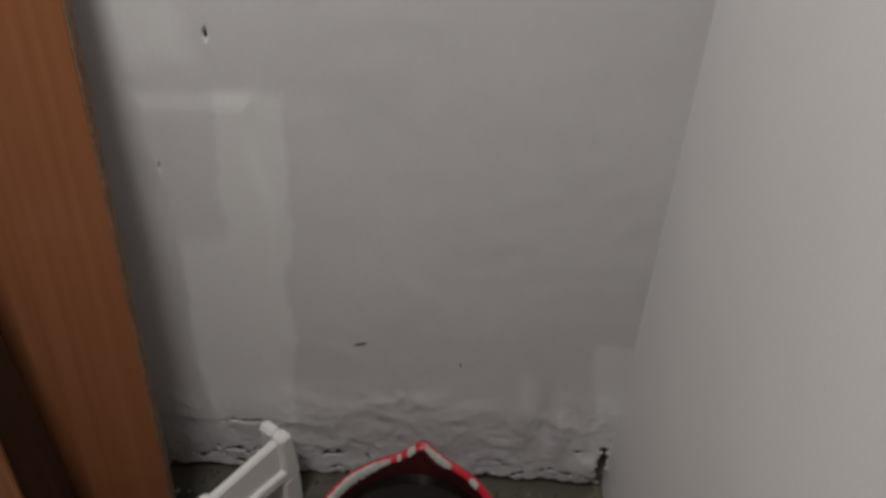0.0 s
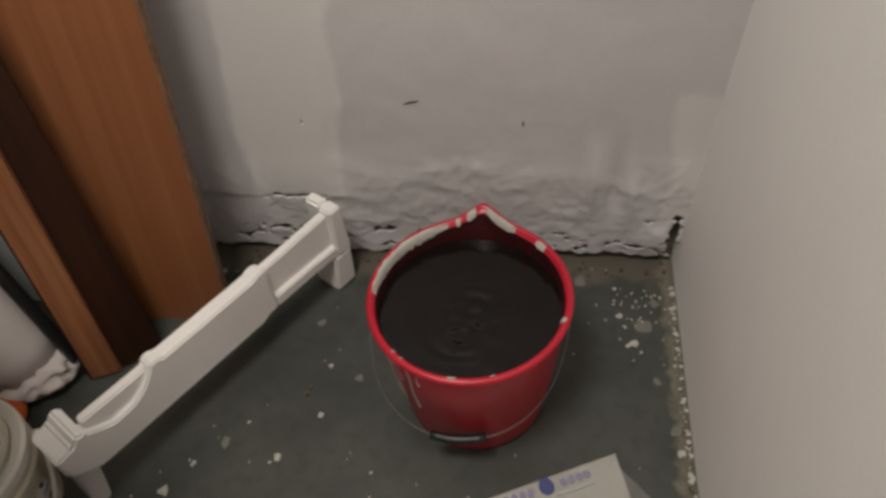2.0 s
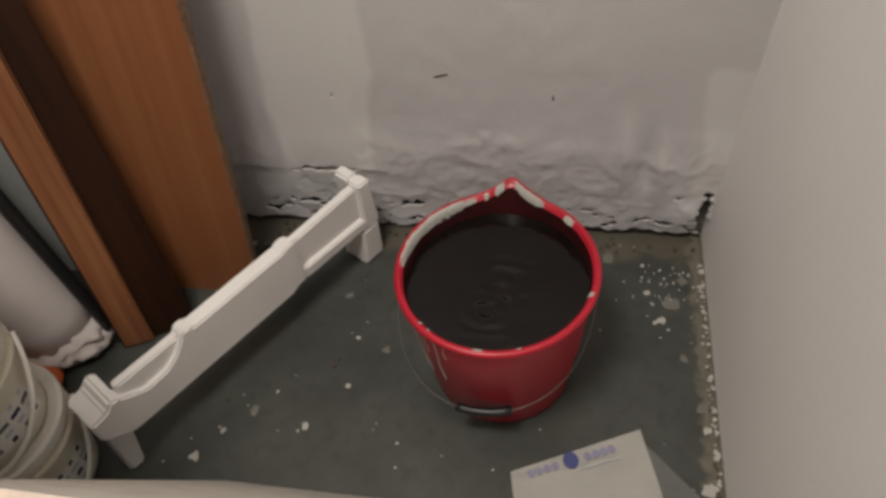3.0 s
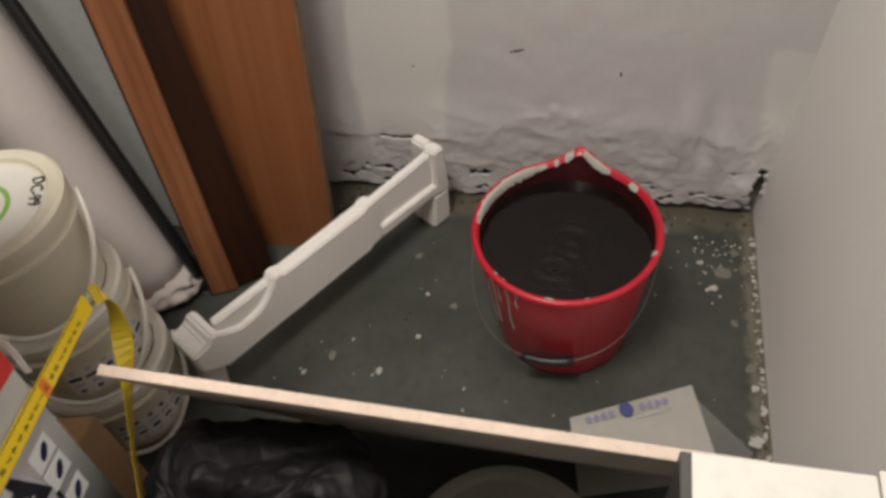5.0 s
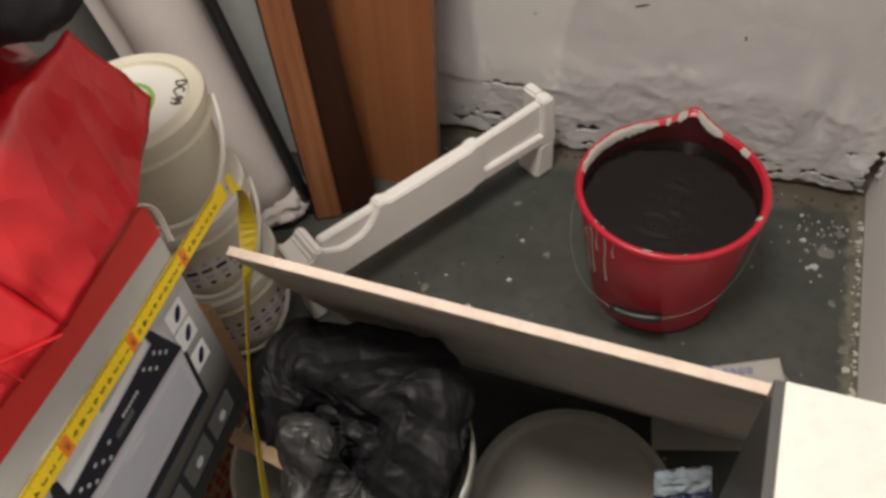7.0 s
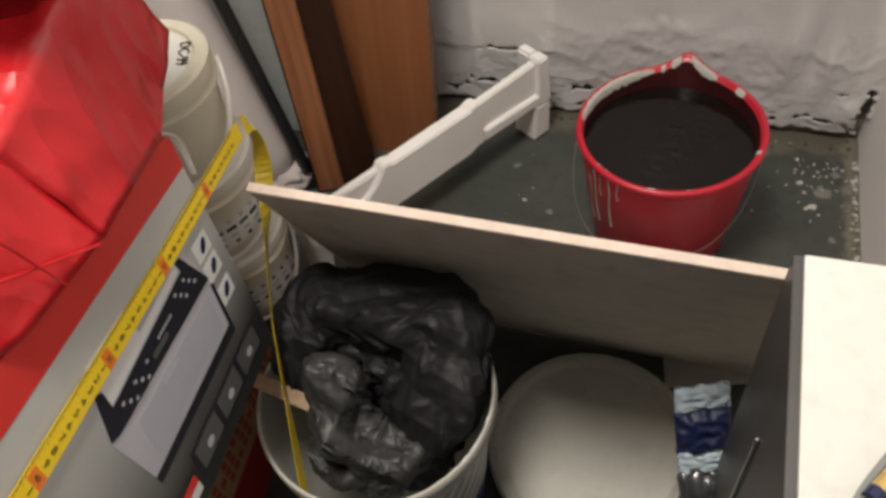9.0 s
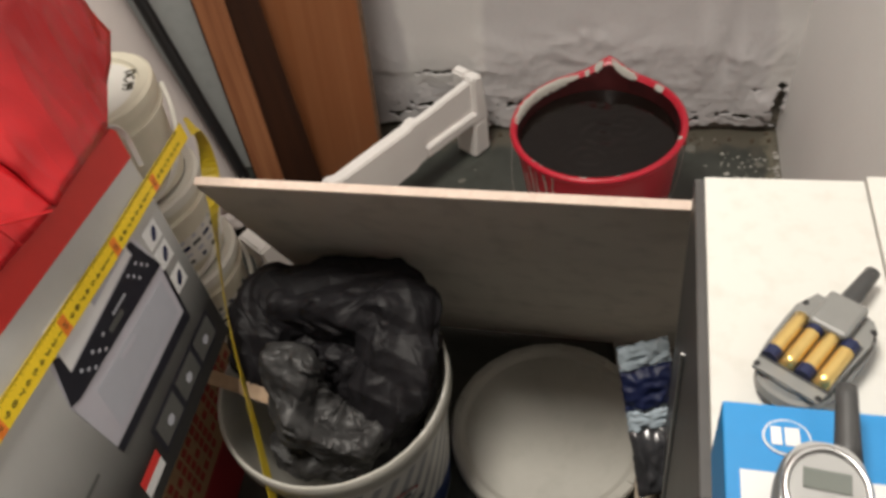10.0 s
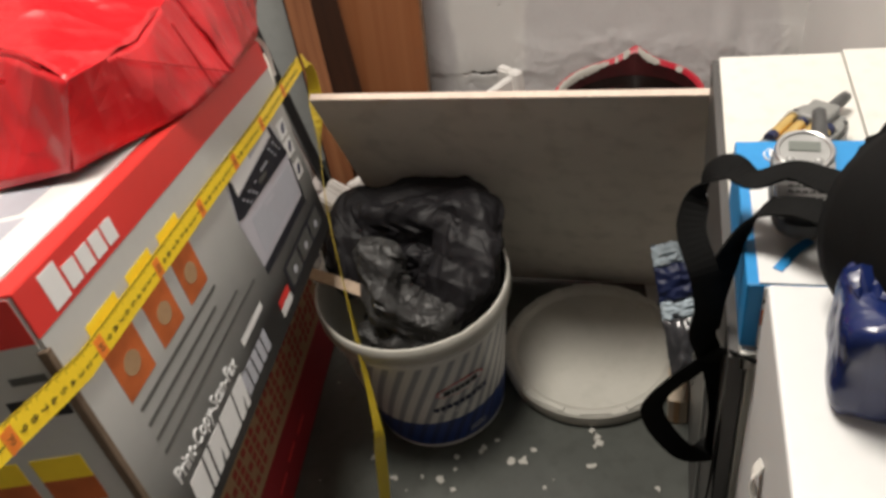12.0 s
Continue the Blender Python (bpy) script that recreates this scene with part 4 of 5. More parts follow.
def printer_carton():
    t = thing("printer_carton", BOX_M, "grey, red and black printed cardboard printer carton lying tilted", "carton")
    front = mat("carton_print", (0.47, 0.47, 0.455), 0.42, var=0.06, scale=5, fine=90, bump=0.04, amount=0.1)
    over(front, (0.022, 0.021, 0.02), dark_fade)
    bm = block((-BL, -BH, -BD), (0, 0, 0), 0.003)
    for v in bm.verts:
        v.co.z += 0.0025 * noise.noise(v.co * 7)
    body = part("body", bm, M_CARTG, t)
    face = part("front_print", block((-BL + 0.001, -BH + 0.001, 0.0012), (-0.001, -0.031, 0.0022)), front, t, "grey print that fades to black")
    # red band round the top edge
    band = part("red_band", merge(block((-BL, -0.032, 0.0012), (0.0, 0.001, 0.0026)), block((-BL, -0.0004, -0.018), (0.0, 0.0016, 0.0012))), M_CARTR, t, "red printed band")
    # white mark on the band, as plain shapes
    x = -0.494
    for w, kind in ((0.021, 0), (0.016, 1), (0.016, 2), (0.016, 3), (0.016, 2)):
        cx = x + w / 2
        ry = 0.0130 if kind == 0 else 0.0085
        cy = -0.0155 if kind == 0 else -0.0185
        mk = part("white_mark", block((cx - w * 0.46, cy - ry, 0.0027), (cx + w * 0.46, cy + ry, 0.0031)), M_PRW, band)
        x += w + 0.0020
    # the three orange panels
    for x0, x1 in ((-0.480, -0.437), (-0.419, -0.378), (-0.361, -0.321)):
        rects("yellow_panel", [(x0, x1, -0.052, -0.078)], M_TAPE, face, 0.0023)
        rects("orange_panel", [(x0, x1, -0.078, -0.120)], M_PRO, face, 0.0023)
        part("panel_picture", prism(oval((x0 + x1) / 2, -0.10, 0.011, 0.009, 14), 0.0027, 0.003), M_CARTB, face)
    # lines of small print
    for k, (a, b) in enumerate(((-0.476, -0.316), (-0.477, -0.330), (-0.478, -0.285), (-0.478, -0.246))):
        rects("printed_line", [(a, b, -0.129 - 0.0135 * k, -0.1325 - 0.0135 * k)], M_PRG, face, 0.0023)
    letters("printed_word", "Print-Copy-Scan-Fax", 0.0200, M_PRW, face, pose(-0.482, -0.202, 0.0026), squeeze=0.83)
    rects("printed_line", [(-0.318, -0.255, -0.193, -0.200)], M_PRW, face, 0.0023)
    # the product mark, as plain bars
    xx = -0.478
    for w, lean in ((0.024, 0), (0.009, 0), (0.024, 1), (0.030, 0), (0.025, 1)):
        sh = 0.006
        out = [(xx, -0.240), (xx + w, -0.240), (xx + w + sh, -0.210), (xx + sh, -0.210)]
        part("white_bar", prism(out, 0.0023, 0.0027), M_PRW, face)
        if lean:
            part("dark_gap", prism([(xx + w * 0.4, -0.240), (xx + w * 0.62, -0.240), (xx + w * 0.62 + 0.003, -0.226)], 0.0028, 0.003), M_PRG, face)
        xx += w + 0.004
    for k in range(5):
        rects("pale_bar", [(xx, xx + 0.012, -0.214, -0.236)], M_PRL, face, 0.0023)
        xx += 0.0155
    # picture of a printer
    pic = part("printer_picture", prism([(-0.214, -0.058), (-0.066, -0.060), (-0.046, -0.122), (-0.0525, -0.177), (-0.216, -0.1765), (-0.228, -0.116)], 0.0023, 0.0027), M_PRV, face, "picture of a silver and black printer")
    part("picture_lid", prism([(-0.2060, -0.058), (-0.0765, -0.058), (-0.0755, -0.0880), (-0.2075, -0.0975)], 0.0028, 0.0031), M_PRW, pic)
    part("lid_step", prism([(-0.1500, -0.058), (-0.0790, -0.058), (-0.0790, -0.0805), (-0.1480, -0.0840)], 0.0032, 0.0034), M_PRL, pic)
    part("picture_panel", prism([(-0.2142, -0.0765), (-0.2278, -0.1150), (-0.2165, -0.1185), (-0.0457, -0.1235), (-0.0665, -0.0800), (-0.0748, -0.0796), (-0.0730, -0.0899), (-0.2079, -0.0990), (-0.2074, -0.0822)], 0.0032, 0.0035), M_PRK, pic)
    part("picture_drawer", prism([(-0.1980, -0.1290), (-0.0570, -0.1330), (-0.0600, -0.1700), (-0.2000, -0.1690)], 0.0028, 0.0030), M_PRL, pic)
    part("drawer_slot", prism([(-0.1557, -0.1340), (-0.1271, -0.1360), (-0.1271, -0.1392), (-0.1557, -0.1375)], 0.0031, 0.0033), M_PRV, pic)
    part("picture_shadow", prism([(-0.2162, -0.1770), (-0.0525, -0.1775), (-0.0480, -0.1300), (-0.0430, -0.1320), (-0.0480, -0.1880), (-0.2150, -0.1850)], 0.0028, 0.0031), M_PRK, pic)
    keys = [(-0.2010 + 0.0068 * k, -0.1975 + 0.0068 * k, -0.1045 - 0.0052 * (k % 3), -0.1070 - 0.0052 * (k % 3)) for k in range(7)]
    keys += [(-0.1360 + 0.0045 * k, -0.1330 + 0.0045 * k, -0.1030, -0.1055) for k in range(6)]
    keys += [(-0.0960 + 0.0060 * k, -0.0925 + 0.0060 * k, -0.0960 - 0.0060 * (k % 3), -0.0985 - 0.0060 * (k % 3)) for k in range(6)]
    rects("picture_key", keys, M_PRL, pic, 0.0036)
    rects("picture_screen", [(-0.1500, -0.1240, -0.1085, -0.1135)], M_PRG, pic, 0.0036)
    # small icons towards the far end
    for y0 in (-0.088, -0.112, -0.142):
        i = part("icon", block((-0.046, y0 - 0.020, 0.0023), (-0.018, y0, 0.0027)), M_PRW, face)
        part("icon_figure", prism(oval(-0.030, y0 - 0.010, 0.008, 0.004, 12, 0.7), 0.0028, 0.0031), M_NAVY, i)
    strip = part("film_strip", block((-0.178, -0.236, 0.0023), (-0.020, -0.204, 0.0026)), M_PRK, face)
    for k in range(3):
        f = part("strip_frame", block((-0.172 + 0.052 * k, -0.232, 0.0027), (-0.128 + 0.052 * k, -0.208, 0.0029)), M_PRG, strip)
        part("strip_figure", prism(oval(-0.150 + 0.052 * k, -0.222, 0.006, 0.0045, 12), 0.003, 0.0032), M_PRL, strip)
    rects("red_label", [(-0.222, -0.186, -0.219, -0.228)], M_CARTR, face, 0.0027)
    rects("white_label", [(-0.222, -0.186, -0.2282, -0.238)], M_PRW, face, 0.0027)
    # the end that faces the room
    end = part("end_print", block((-BL - 0.001, -BH + 0.001, -BD + 0.002), (-BL - 0.0002, -0.001, -0.001)), M_CARTG, t, "grey carton end with a red band")
    part("end_band", block((-BL - 0.0016, -0.034, -BD + 0.002), (-BL - 0.0011, -0.001, -0.001)), M_CARTR, end)
    for z0, y0 in ((-0.062, -0.125), (-0.112, -0.125)):
        part("yellow_panel", block((-BL - 0.0016, y0 - 0.020, z0), (-BL - 0.0011, y0, z0 + 0.040)), M_TAPE, end)
        part("orange_panel", block((-BL - 0.0018, y0 - 0.042, z0), (-BL - 0.0011, y0 - 0.0202, z0 + 0.040)), M_PRO, end)
    part("printed_line", block((-BL - 0.0016, -0.062, -0.035), (-BL - 0.0011, -0.056, -0.008)), M_PRG, end)
    part("printed_line", block((-BL - 0.0016, -0.090, -0.048), (-BL - 0.0011, -0.074, -0.006)), M_PRK, end)
    # split corner where brown board shows
    bm = block((-BL - 0.003, -BH, -0.004), (-BL + 0.003, -0.040, 0.0032), 0.001)
    for v in bm.verts:
        v.co.x += 0.002 * noise.noise(v.co * 30)
    part("worn_corner", bm, mat("worn_dark_cardboard", (0.13, 0.09, 0.06), 0.9, var=0.25, scale=25, fine=150, bump=0.3, amount=0.5), t, "worn dark brown cardboard corner")
    part("top_flap", block((-BL + 0.002, 0.0006, -BD + 0.002), (-0.002, 0.0022, -0.020)), M_PRW, t, "white top flap with faint print")
    rects_top = ((-0.46, -0.40, -0.06, -0.10), (-0.39, -0.30, -0.07, -0.12))
    for a, b, c, d in rects_top:
        part("top_print", block((a, 0.0023, d), (b, 0.0026, c)), M_PRL, t)
    # torn white tab at the far upper corner
    tab = smooth_path([(-0.030, 0.004, -0.002), (-0.010, 0.006, 0.003), (0.004, -0.010, 0.006), (0.006, -0.045, 0.004)], 6)
    part("torn_tab", ribbon(tab, [Vector((0.3, 0.2, 1))] * len(tab), 0.005, 0.0012), M_PAPER, t, "curled white torn edge")
    return t


printer_carton()


# ---- carton underneath ----
def lower_carton():
    a, b = Vector((-0.423, 0.368, 0)), Vector((-0.352, -0.20, 0))
    m = frame_of(a, (b - a).normalized(), Vector((0, 0, 1)).cross((b - a).normalized()), Vector((0, 0, 1)))
    t = thing("flat_carton", m, "brown and dark red cardboard carton standing under a printer carton", "carton")
    L = (b - a).length
    inv = m.inverted()
    bx = BOX_M

    def top_at(x, y):
        """Height of the printer carton's underside over local x, y."""
        p0, n = bx @ Vector((0, -BH, 0)), E_Y
        w = m @ Vector((x, y, 0))
        return p0.z - ((w.x - p0.x) * n.x + (w.y - p0.y) * n.y) / n.z - 0.004

    bm = block((0, -0.50, 0.001), (L, 0, 0.2), 0)
    for v in bm.verts:
        if v.co.z > 0.1:
            v.co.z = top_at(v.co.x, v.co.y)
    bmesh.ops.bevel(bm, geom=bm.edges[:], offset=0.002, segments=2, affect="EDGES")
    part("body", bm, M_CARTB, t)
    bm = prism([(0.0005, 0.003), (L - 0.0005, 0.003), (L - 0.0005, 0.112), (0.0005, 0.085)], 0.0005, 0.0017)
    for v in bm.verts:
        v.co = Vector((v.co.x, v.co.z, v.co.y))
    red = part("red_side", bm, M_CARTD, t, "dark red printed side")
    for k in range(3):
        part("pale_scribble", block((0.20 + 0.05 * k, 0.0019, 0.045 + 0.004 * (k % 2)), (0.235 + 0.05 * k, 0.0023, 0.052 + 0.004 * (k % 2))), M_CARTR, red)
    # rows of red printed squares
    me = bpy.data.meshes.new("red_square")
    bm = block((0, 0.0004, 0), (0.0105, 0.0010, 0.0105))
    bm.to_mesh(me)
    bm.free()
    me.materials.append(M_DOT)
    for i in range(34):
        for r in range(5):
            if (i * 7 + r * 3) % 6 == 0:
                continue
            x = 0.012 + i * 0.0162
            o = new("red_square", me)
            o.parent = t
            o.location = (x, 0.0, 0.102 + 0.047 * x + r * 0.0155)
    return t


lower_carton()


# ---- steel tape measure ----
def tape_measure():
    t = thing("tape_measure", BOX_M, "yellow steel measuring tape pulled out along a printer carton", "tape measure")
    W = 0.019
    y = -0.067

    def height(x):
        return y + 0.17 * max(0.0, -0.505 - x) + 0.03 * max(0.0, x + 0.10)

    top = [Vector((-0.76 + 0.862 * k / 30, height(-0.76 + 0.862 * k / 30), 0.0058)) for k in range(31)]
    inv = BOX_M.inverted()
    body = part("blade", ribbon(top, [Vector((0, 1, 0))] * len(top), W, 0.0004), M_TAPE, t, "yellow blade with black figures")
    # over the bend the blade folds down, showing its plain back
    fold = [(-0.3340, 0.3945, 0.5315), (-0.3338, 0.4030, 0.5280), (-0.3336, 0.4060, 0.518), (-0.3330, 0.4040, 0.495), (-0.3310, 0.3860, 0.462), (-0.3190, 0.335, 0.420), (-0.3000, 0.270, 0.362),
            (-0.2620, 0.182, 0.276), (-0.221, 0.088, 0.186), (-0.2270, 0.078, 0.120), (-0.238, 0.062, 0.012)]
    wide = [(0.25, -0.45, -0.85), (0.6, -0.6, -0.5), (0.9, -0.4, 0.0), (0.95, -0.2, 0.0), (0.4, 0.3, -0.3), (-0.30, 0.52, -0.76), (-0.40, 0.48, -0.76), (-0.20, 0.60, -0.74), (0.10, 0.65, -0.65), (0.45, 0.8, -0.3), (0.5, 0.8, 0)]
    path = smooth_path([inv @ (Vector(p) + Vector((0.003, -0.005, 0.0))) for p in fold[:-1]] + [inv @ Vector(fold[-1])], 6)
    rot = inv.to_3x3()
    across = [rot @ v for v in smooth_path([Vector(w) for w in wide], 6)]
    part("hanging_blade", ribbon(path, across, W, 0.0005), M_TAPEB, t, "plain back of the blade hanging down")
    ticks = []
    digits = {}
    start = -0.4792
    for c in range(-26, 58):
        x = start + c * 0.00975
        if x > 0.098 or x < -0.755:
            continue
        yy = height(x)
        for k in range(10):
            xk = x + 0.000975 * k
            if xk > 0.100:
                continue
            d = 0.0042 if k == 0 else (0.0032 if k == 5 else 0.0020)
            ticks.append(block((xk - 0.00012, yy + W / 2 - d, 0.0060), (xk + 0.00012, yy + W / 2 - 0.0003, 0.00625)))
        n = -c % 10
        if n == 0:
            part("orange_decade_mark", block((x - 0.0060, yy - W / 2 + 0.0004, 0.0060), (x + 0.0040, yy + W / 2 - 0.0035, 0.0063)), M_TMARK, body)
        key = str(n) if n else str((6 - c // 10) * 10)
        if key not in digits:
            me = lettering(key, 0.0088 if n else 0.0062, 0.0001, "CENTER", 0.0)
            me.materials.append(M_TINK)
            digits[key] = me
        o = new("figure", digits[key])
        o.parent = body
        o.matrix_local = pose(x - 0.0030, yy - 0.0018, 0.0064, 0, 0, -90)
    part("tick_scale", merge(*ticks), M_TINK, body)
    return t


tape_measure()


# ---- paint pail with a bin bag ----
M_FILM = mat("clear_shiny_film", (0.05, 0.05, 0.055), 0.16, var=0.3, scale=20, fine=60, bump=0.2, second=(0.11, 0.11, 0.12), amount=0.6, spec=0.8)
M_DUST = mat("dusty_plastic", (0.47, 0.455, 0.41), 0.5, var=0.08, scale=9, fine=35, bump=0.08, second=(0.36, 0.35, 0.31), amount=0.4)
def paint_pail():
    t = thing("paint_pail", pose(-0.203, 0.266, 0), "white paint pail with grey stripes and a blue band", "pail")
    H, R0, R1 = 0.263, 0.101, 0.138
    shell = mat("striped_pail_print", (0.66, 0.65, 0.62), 0.4, var=0.05, fine=40, bump=0.04, amount=0.15)

    def stripes(nt, vec, sep):
        ang = calc(nt, "ARCTAN2", sep.outputs["Y"], sep.outputs["X"])
        v = calc(nt, "ADD", calc(nt, "MULTIPLY", ang, 0.12), calc(nt, "MULTIPLY", sep.outputs["Z"], -0.42))
        w = calc(nt, "FRACT", calc(nt, "MULTIPLY", v, 1 / 0.0215))
        return calc(nt, "MULTIPLY", calc(nt, "MULTIPLY", span(nt, w, 0.28, 0.72, 0.12), span(nt, sep.outputs["Z"], 0.02, 0.215, 0.003)), 0.9)

    def band(nt, vec, sep):
        return span(nt, sep.outputs["Z"], 0.012, 0.074, 0.002)

    def band_stripes(nt, vec, sep):
        ang = calc(nt, "ARCTAN2", sep.outputs["Y"], sep.outputs["X"])
        v = calc(nt, "ADD", calc(nt, "MULTIPLY", ang, 0.12), calc(nt, "MULTIPLY", sep.outputs["Z"], -0.42))
        w = calc(nt, "FRACT", calc(nt, "MULTIPLY", v, 1 / 0.0215))
        return calc(nt, "MULTIPLY", calc(nt, "MULTIPLY", span(nt, w, 0.28, 0.72, 0.12), span(nt, sep.outputs["Z"], 0.012, 0.074, 0.002)), 0.8)

    over(shell, (0.26, 0.265, 0.30), stripes)
    over(shell, (0.018, 0.045, 0.20), band)
    over(shell, (0.010, 0.020, 0.09), band_stripes)
    wall = [(0, 0), (R0 - 0.004, 0), (R0, 0.004), (R1 - 0.010, 0.222), (R1 - 0.006, 0.223), (R1 - 0.006, 0.228), (R1 - 0.0085, 0.229), (R1 - 0.004, H), (R1 - 0.0056, H), (R1 - 0.0125, 0.220), (R0 - 0.003, 0.010), (0, 0.010)]
    part("shell", lathe(wall, 80), shell, t, smooth=False)
    part("inside", lathe([(R1 - 0.0062, H - 0.003), (R1 - 0.0131, 0.220), (R0 - 0.0036, 0.0106), (0.0, 0.0106)], 80), M_DUST, t, "plain pale inside", smooth=True)
    rim = lathe([(R1 - 0.0062, H - 0.004), (R1 - 0.0056, H + 0.0012), (R1 - 0.0040, H + 0.0022), (R1 - 0.0018, H + 0.0008), (R1 - 0.0012, H - 0.024), (R1 - 0.003, H - 0.026), (R1 - 0.0045, H - 0.022)], 160, True)
    for v in rim.verts:
        a = math.atan2(v.co.y, v.co.x)
        if v.co.z > H - 0.01:
            v.co.z += 0.0012 * noise.noise(Vector((a * 14, 2, 0)))
            if -0.9 < a < 0.1:
                v.co.z += 0.006 * min(0.0, noise.noise(Vector((a * 8, 5, 0))) - 0.1)
    part("rim", rim, M_DUST, t, "chewed pale plastic rim", smooth=True)
    # oval maker's mark and lines of print on the outside
    ang = -52
    c, s = math.cos(math.radians(ang)), math.sin(math.radians(ang))

    def on_side(a, z, lift):
        r = R0 + (R1 - 0.010 - R0) * (z - 0.004) / 0.218 + lift + 0.0004
        return Vector((r * math.cos(a), r * math.sin(a), z))

    def wrapped(outline, lift, name, material, parent, label=""):
        """An outline in metres round the pail's side, from the angle ang."""
        bm = bmesh.new()
        r = 0.118
        cx = sum(p[0] for p in outline) / len(outline)
        cz = sum(p[1] for p in outline) / len(outline)
        mid = bm.verts.new(on_side(math.radians(ang) + cx / r, cz, lift))
        ring = [bm.verts.new(on_side(math.radians(ang) + x / r, z, lift)) for x, z in outline]
        for i in range(len(ring)):
            bm.faces.new((mid, ring[i], ring[(i + 1) % len(ring)]))
        return part(name, bm, material, parent, label)

    mark = wrapped(oval(0.0, 0.152, 0.037, 0.0135, 30, 0.18), 0.0010, "oval_mark", M_CARTR, t, "white oval mark with a red outline")
    wrapped(oval(0.0, 0.152, 0.0345, 0.0115, 30, 0.18), 0.0016, "white_oval", M_PRW, mark)
    for k, w in enumerate((0.010, 0.004, 0.008, 0.005, 0.008, 0.010)):
        x0 = -0.026 + sum((0.010, 0.004, 0.008, 0.005, 0.008, 0.010)[:k]) + 0.0012 * k
        wrapped([(x0, 0.146 + 0.18 * x0), (x0 + w, 0.146 + 0.18 * (x0 + w)), (x0 + w, 0.157 + 0.18 * (x0 + w)), (x0, 0.157 + 0.18 * x0)], 0.0021, "dark_bar", M_PRK, mark)
    for k in range(9):
        x0 = -0.045 + 0.0098 * k
        wrapped([(x0, 0.112 + 0.15 * x0), (x0 + 0.008, 0.112 + 0.15 * x0), (x0 + 0.008, 0.122 + 0.15 * x0), (x0, 0.122 + 0.15 * x0)], 0.0012, "navy_bar", M_NAVY, t)
    me = lettering("VINYL", 0.017, 0.0)
    for v in me.vertices:
        z = 0.090 + v.co.y + 0.12 * v.co.x
        v.co = on_side(math.radians(ang) + (v.co.x - 0.036) / 0.116, z, 0.0014)
    me.materials.append(M_PRW)
    o = new("printed_word", me)
    o.parent = t
    for k in range(2):
        wrapped([(0.005, 0.034 - 0.007 * k), (0.036, 0.037 - 0.007 * k), (0.036, 0.040 - 0.007 * k), (0.005, 0.037 - 0.007 * k)], 0.0012, "printed_line", M_PRL, t)
    return t


paint_pail()


def draped_bag():
    """Black bag bunched up in the pail: a thick roll at the back and crumpled folds."""
    t = thing("bin_bag", pose(-0.203, 0.267, 0.0), "black plastic bag bunched up and bulging out of a pail", "plastic bag")
    roll = [(-0.08, -0.03, 0.245), (-0.09, 0.01, 0.277), (-0.088, 0.048, 0.297), (-0.066, 0.064, 0.305), (-0.005, 0.066, 0.309), (0.052, 0.066, 0.311), (0.078, 0.052, 0.307), (0.08, 0.01, 0.281), (0.068, -0.028, 0.247), (0.05, -0.052, 0.215)]
    part("rolled_top", sleeve(roll, lambda u: 0.036 + 0.008 * math.sin(math.pi * u), 33, 0.13, 0.085, fine=0.0055, count=15.0), M_BIN, t)
    part("tucked_fold", sleeve([(-0.050, 0.038, 0.262), (-0.005, 0.032, 0.276), (0.036, 0.010, 0.276), (0.052, -0.030, 0.246)], lambda u: 0.027, 6, 0.30, 0.060), M_BIN, t)
    o = part("sunk_part", crumple(0.082, 0.082, 0.050, 3, 0.16, 1.2, 0.55, (1.4, 1.0, 0.8)), M_BIN, t, smooth=True)
    o.location = (0.012, 0.010, 0.195)
    return t


draped_bag()
film = thing("plastic_film", pose(-0.203, 0.267, 0.0), "crumpled smoky grey plastic film in a pail", "plastic film")
part("rolled_film", sleeve([(-0.016, -0.006, 0.336), (-0.022, -0.026, 0.318), (-0.016, -0.050, 0.284), (0.010, -0.064, 0.256), (0.046, -0.060, 0.248), (0.078, -0.036, 0.256)], lambda u: 0.033 - 0.006 * u, 14, 0.24, 0.062, flat=(1.0, 0.8), fine=0.0045, count=9.0), M_GREYBAG, film)
part("loose_end", sleeve([(-0.070, -0.050, 0.205), (-0.030, -0.078, 0.216), (0.020, -0.084, 0.218), (0.060, -0.066, 0.222)], lambda u: 0.018, 9, 0.3, 0.05), M_GREYBAG, film)
stick = thing("stirring_stick", pose(-0.333, 0.232, 0.288, 0, 0, 0), "flat wooden stirring stick lying across a pail's rim", "stick")
sp = [Vector((-0.02, 0.004, 0.012)), Vector((0.03, 0.0, -0.004)), Vector((0.09, -0.004, -0.028)), Vector((0.14, -0.008, -0.05))]
part("stick_blade", ribbon(sp, [Vector((0.2, 0.9, 0.4))] * 4, 0.016, 0.005), wood("pale_wood", (0.30, 0.19, 0.11), (0.42, 0.29, 0.18)), stick)


